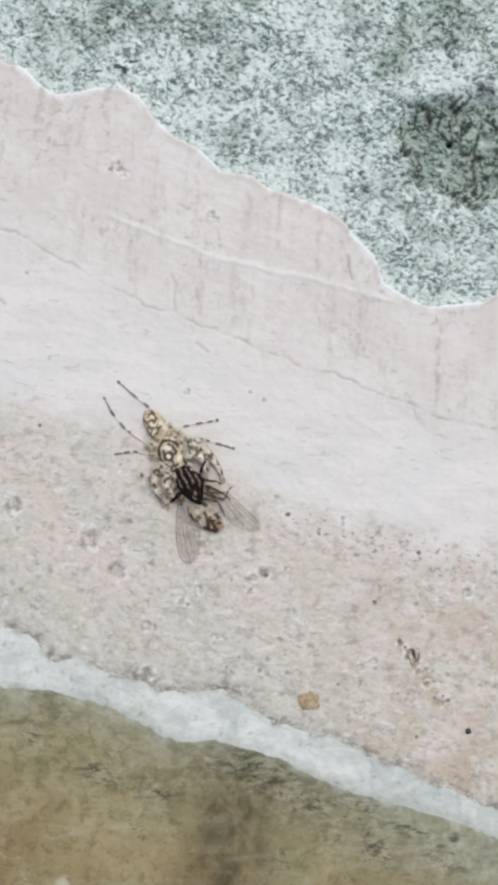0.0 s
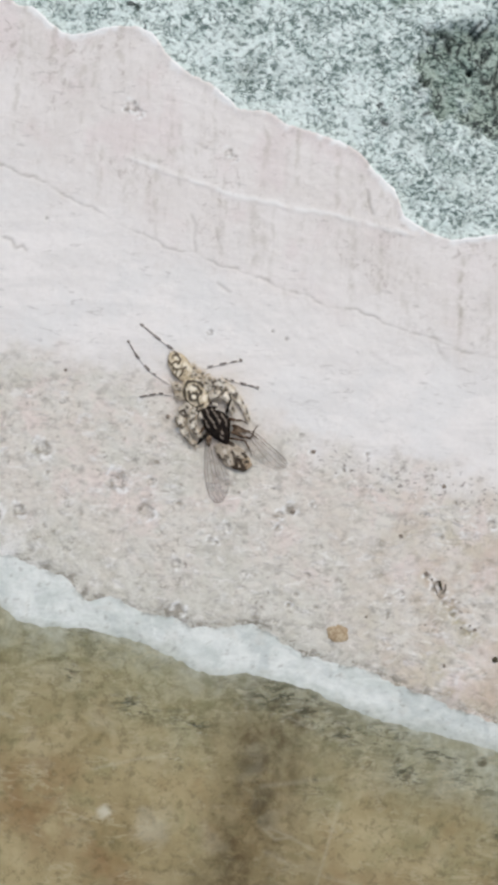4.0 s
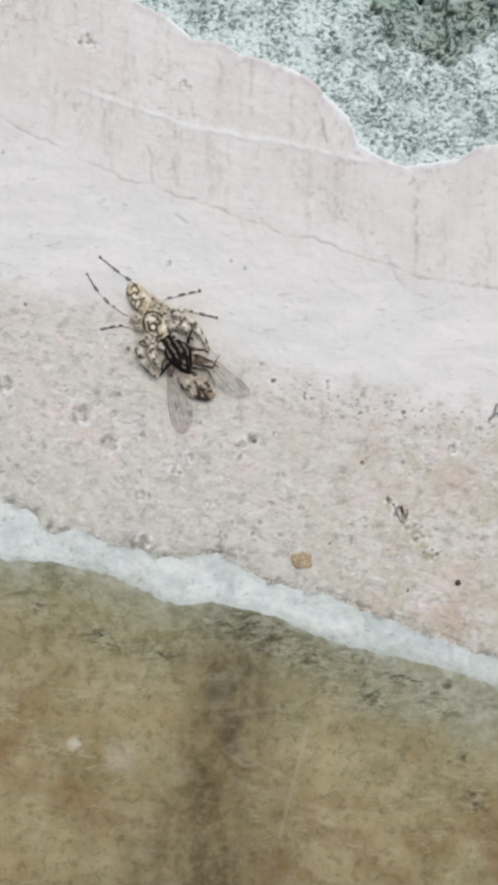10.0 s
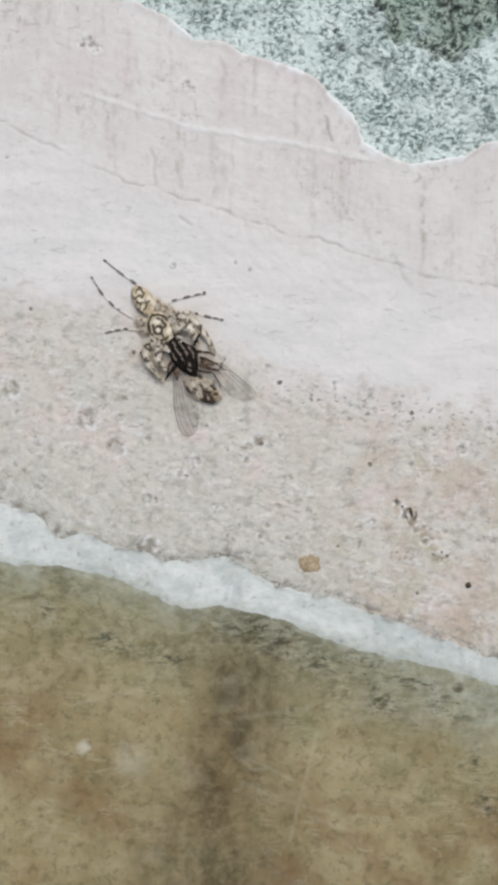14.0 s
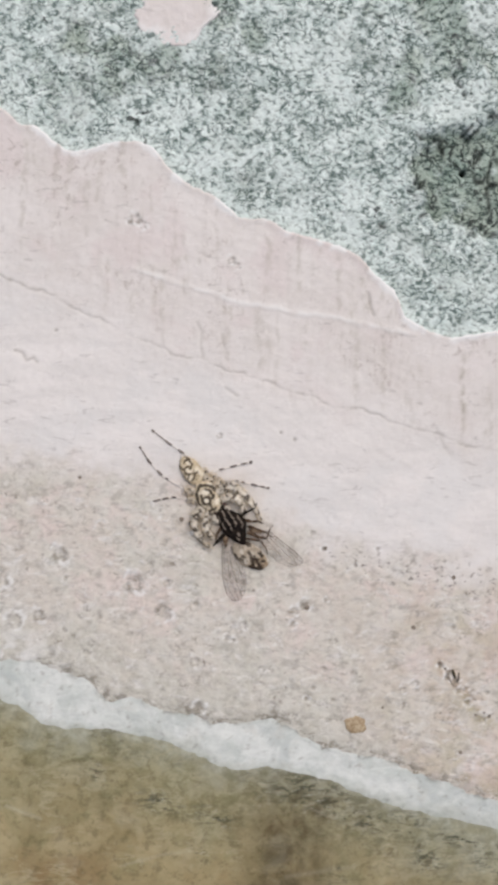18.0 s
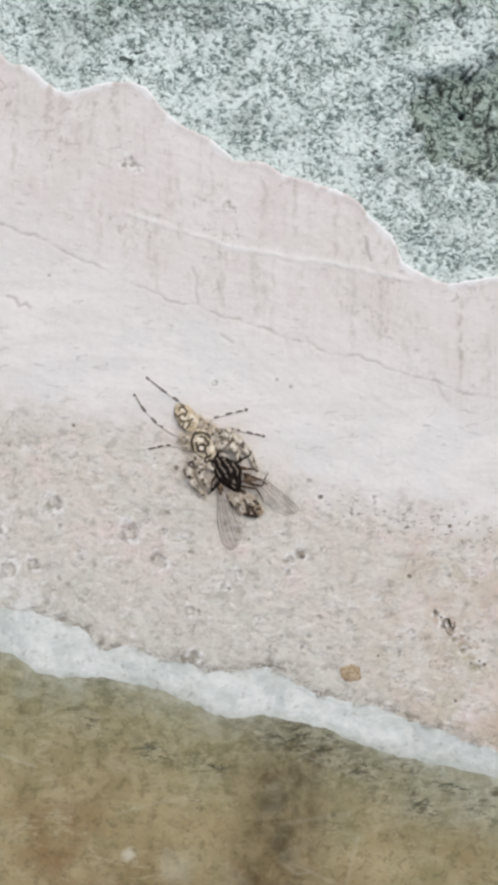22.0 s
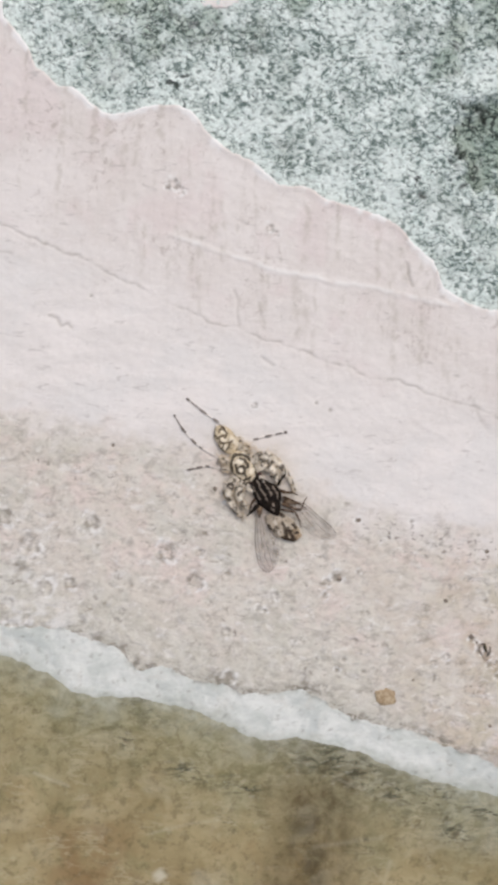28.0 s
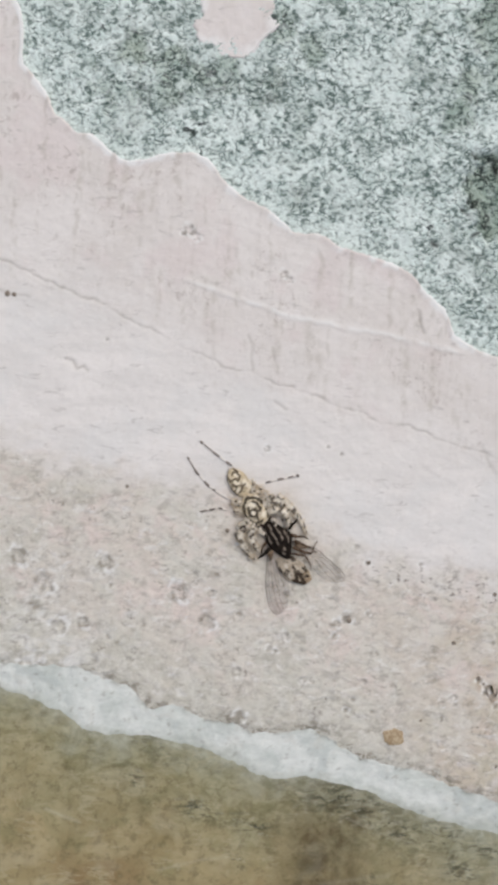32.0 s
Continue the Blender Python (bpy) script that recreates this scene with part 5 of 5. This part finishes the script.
draw_marks(back, "mark", [[(-1.2, -0.25), (0.3, -0.42)], [(-1.2, 0.28), (0.3, 0.15)]], 0.08)
fuzz(back, 110, 0.42, 0.018, FLY_DARK, 31)
shield = part("scutellum", egg((0.75, 0.12, 1.62), (0.62, 0.7, 0.4), 0.2), FLY_BACK, fly)
draw_marks(shield, "pale", [[(0.65, 0.15), (0.85, 0.1)]], 0.12)
TAIL = [[(2.0, -1.35), (2.81, -1.62)], [(2.56, -0.23), (3.26, -0.41), (4.06, -0.79)], [(3.26, -0.41), (3.5, -0.11), (4.41, -0.34)], [(3.6, -1.0), (3.9, -0.9)], [(1.6, -0.2), (1.9, 0.1)], [(3.2, 0.35), (3.6, 0.45)], [(4.1, -0.6), (4.4, -0.4)], [(3.9, 0.2), (4.1, 0.3)]]
# sheen of the abdomen, painted as pale strokes
SHEEN = [[(2.9, -0.9), (3.2, -1.0)], [(2.0, -0.7), (2.3, -0.8)], [(3.9, -0.5), (4.0, -0.55)]]
for line in ([(1.0, 1.0, 0.95), (1.4, 1.35, 1.05), (1.9, 1.7, 0.85)], [(0.3, -0.95, 0.95), (0.5, -1.25, 1.05), (0.95, -1.6, 0.85)]):
    part("wing_root", tube(line, [0.16, 0.26, 0.10]), FLY_TIP_PLAIN, fly, "brown wing root")
for sections, skin, label in (
        ([(1.2, -0.6, 0.6, 0.66, 0.34), (1.9, -0.6, 0.92, 0.66, 0.38), (2.6, -0.52, 1.05, 0.64, 0.4)], FLY_BELLY, "first grey-beige abdomen ring"),
        ([(2.35, -0.52, 1.02, 0.64, 0.4), (3.0, -0.42, 1.06, 0.62, 0.4), (3.6, -0.32, 0.98, 0.58, 0.38)], FLY_BELLY, "middle grey-beige abdomen ring"),
        ([(3.35, -0.35, 0.98, 0.58, 0.38), (3.9, -0.2, 0.86, 0.54, 0.36), (4.6, 0.0, 0.45, 0.48, 0.28)], FLY_TIP, "brown abdomen end with dark marks")):
    ring = part("abdomen_ring", loft(sections, 24, 32, 0.08, 3, 24), skin, fly, label)
    draw_marks(ring, "mark", TAIL, 0.17)
    draw_marks(ring, "pale", SHEEN, 0.16)
fuzz(ring, 90, 0.35, 0.016, FLY_DARK, 33)


def curve(knots, t):
    """A place on a smooth line through some knots, t from 0 to 1."""
    k = np.array(knots, float)
    u = np.linspace(0, 1, 41)
    cols = []
    for j in range(2):
        v = np.interp(u, np.linspace(0, 1, len(k)), k[:, j])
        for _ in range(5):
            v[1:-1] = (v[:-2] + 2 * v[1:-1] + v[2:]) / 4
        cols.append(np.interp(t, u, v))
    return cols


def wing(lead, trail, skin, ribs):
    """A rounded film between its front rim and its rear rim, with a stiff front and some veins."""
    def at(t, w):
        (ax, ay), (bx, by) = curve(lead, t), curve(trail, t)
        lift = 0.9 - 0.7 * t + 0.05 * math.sin(9 * w + 5 * t)
        return Vector((ax + (bx - ax) * w, ay + (by - ay) * w, lift))
    bm = bmesh.new()
    rows = [[bm.verts.new(at(i / 24, j / 8)) for j in range(9)] for i in range(25)]
    for one, two in zip(rows[:-1], rows[1:]):
        for j in range(8):
            bm.faces.new((one[j], one[j + 1], two[j + 1], two[j]))
    bmesh.ops.solidify(bm, geom=bm.faces[:], thickness=0.014)
    film = part("wing", bm, skin, fly, "smoky see-through wing")
    for w0, w1, t0, t1, r in ribs:
        pts = [at(t0 + (t1 - t0) * k / 14, w0 + (w1 - w0) * (k / 14) ** 0.8) + Vector((0, 0, 0.012)) for k in range(15)]
        part("wing_vein", tube(pts, [r * (1 - 0.6 * k / 14) for k in range(15)], 6), RIB, film)
    return film


wing([(0.1, -1.35), (1.3, -2.25), (2.78, -3.4), (4.5, -4.2), (5.35, -4.05), (5.55, -3.65)], [(0.6, -0.8), (1.9, -0.75), (3.2, -1.2), (4.4, -1.85), (5.3, -2.7), (5.55, -3.4)], WING,
     ((0.0, 0.0, 0, 0.98, 0.06), (0.1, 0.16, 0.03, 0.95, 0.03), (0.2, 0.42, 0.05, 0.96, 0.03), (0.3, 0.66, 0.05, 0.93, 0.028), (0.5, 0.9, 0.05, 0.75, 0.028), (0.15, 0.55, 0.5, 0.56, 0.02)))
wing([(1.5, 1.5), (2.2, 2.3), (3.7, 2.63), (5.35, 3.04), (6.2, 3.05), (6.45, 2.75)], [(1.7, 1.0), (2.7, 0.85), (3.8, 1.0), (5.0, 1.15), (6.0, 1.8), (6.4, 2.65)], FAINT,
     ((0.0, 0.0, 0, 0.9, 0.055), (0.1, 0.2, 0.05, 0.95, 0.028), (0.2, 0.5, 0.05, 0.95, 0.026), (0.35, 0.8, 0.05, 0.9, 0.026), (0.7, 1.0, 0.05, 0.6, 0.024)))


def fly_leg(points, r=0.11, skin=None):
    skin = skin or FLY_DARK
    pts = [Vector(p) for p in points]
    leg = part("leg", limb(pts[0], pts[1], r, r * 0.85), skin, fly, "thin dark bristly leg")
    for k in range(1, len(pts) - 1):
        part("tibia" if k == 1 else "tarsus", limb(pts[k], pts[k + 1], r * 0.8 / k, r * 0.6 / k, 0.1), skin, leg)
    fuzz(leg, 14, 0.22, 0.012, skin, len(pts) + round(100 * r))
    return leg


fly_leg([(0.0, -1.0, 1.0), (0.15, -1.6, 1.1), (0.22, -2.15, 0.7), (0.3, -2.5, 0.1)], 0.17)
fly_leg([(-0.6, -0.8, 0.9), (-0.4, -1.5, 1.0), (0.0, -1.9, 0.6), (0.25, -2.2, 0.1)], 0.12, FLY_LEG)
kicking_leg = fly_leg([(-0.4, 1.35, 1.3), (-0.75, 1.75, 1.7), (-1.1, 2.33, 1.6), (-1.6, 2.47, 1.4)], 0.12)
fly_leg([(0.1, 1.2, 1.2), (0.55, 1.6, 1.4), (0.9, 2.05, 1.1), (1.4, 2.25, 0.7)], 0.15, FLY_LEG)
fly_leg([(1.1, 0.7, 1.1), (2.1, 1.3, 1.2), (2.58, 1.75, 0.9), (2.12, 2.5, 0.4), (2.05, 2.85, 0.2)], 0.15, FLY_LEG)
fly_leg([(0.7, 1.1, 1.1), (1.3, 1.55, 1.3), (2.2, 2.0, 0.9), (2.9, 2.15, 0.5)], 0.13, FLY_LEG)
fly_leg([(1.4, 0.2, 1.0), (2.4, 1.2, 1.1), (3.3, 1.1, 0.6), (3.9, 0.85, 0.1)], 0.10, FLY_LEG)


# both animals press low against the stone
for thing in (spider, fly):
    for ob in thing.children_recursive:
        if ob.type == "MESH":
            ob.data.transform(Matrix.Diagonal((1, 1, 0.68, 1)))


# ---- what moves ----
def motions():
    fx, fy, fr = FLY_AT
    walk(fly, [(t, pose((fx + dx) * MM, (fy + dy) * MM, 0, 0, 0, fr + turn)) for t, dx, dy, turn in (
        (0, -0.25, -0.30, 0), (2.5, -0.25, -0.30, 0), (5, -0.1, -0.35, 1), (9, 0, -0.35, 1), (13, 0, -0.35, 1), (16, 0.1, -0.3, 0), (19, 0.1, -0.25, 0), (25, 0.1, -0.25, 0), (28, 0.15, -0.3, -1), (32, 0.1, -0.4, -1))])
    # the groping leg is drawn in under the body late in the clip
    hip = Vector((-0.2, 0.5, 0.3)) * MM
    def swung(a, drop=0):
        return Matrix.Translation(hip) @ pose(0, 0, 0, drop, 0, a) @ Matrix.Translation(-hip)
    walk(groping_leg, [(0, swung(0)), (25.5, swung(0)), (26.2, swung(-18)), (27.2, swung(-50)), (32, swung(-52))])
    knee = Vector((-0.4, 1.35, 0.9)) * MM
    def kick(a):
        return Matrix.Translation(knee) @ pose(0, 0, 0, 0, 0, a) @ Matrix.Translation(-knee)
    walk(kicking_leg, [(0, kick(0)), (2.5, kick(-4)), (6, kick(4)), (9, kick(-2)), (13.5, kick(-10)), (15.5, kick(-40)), (19, kick(-45)), (25, kick(-45)), (28, kick(-15)), (32, kick(-20))])


motions()
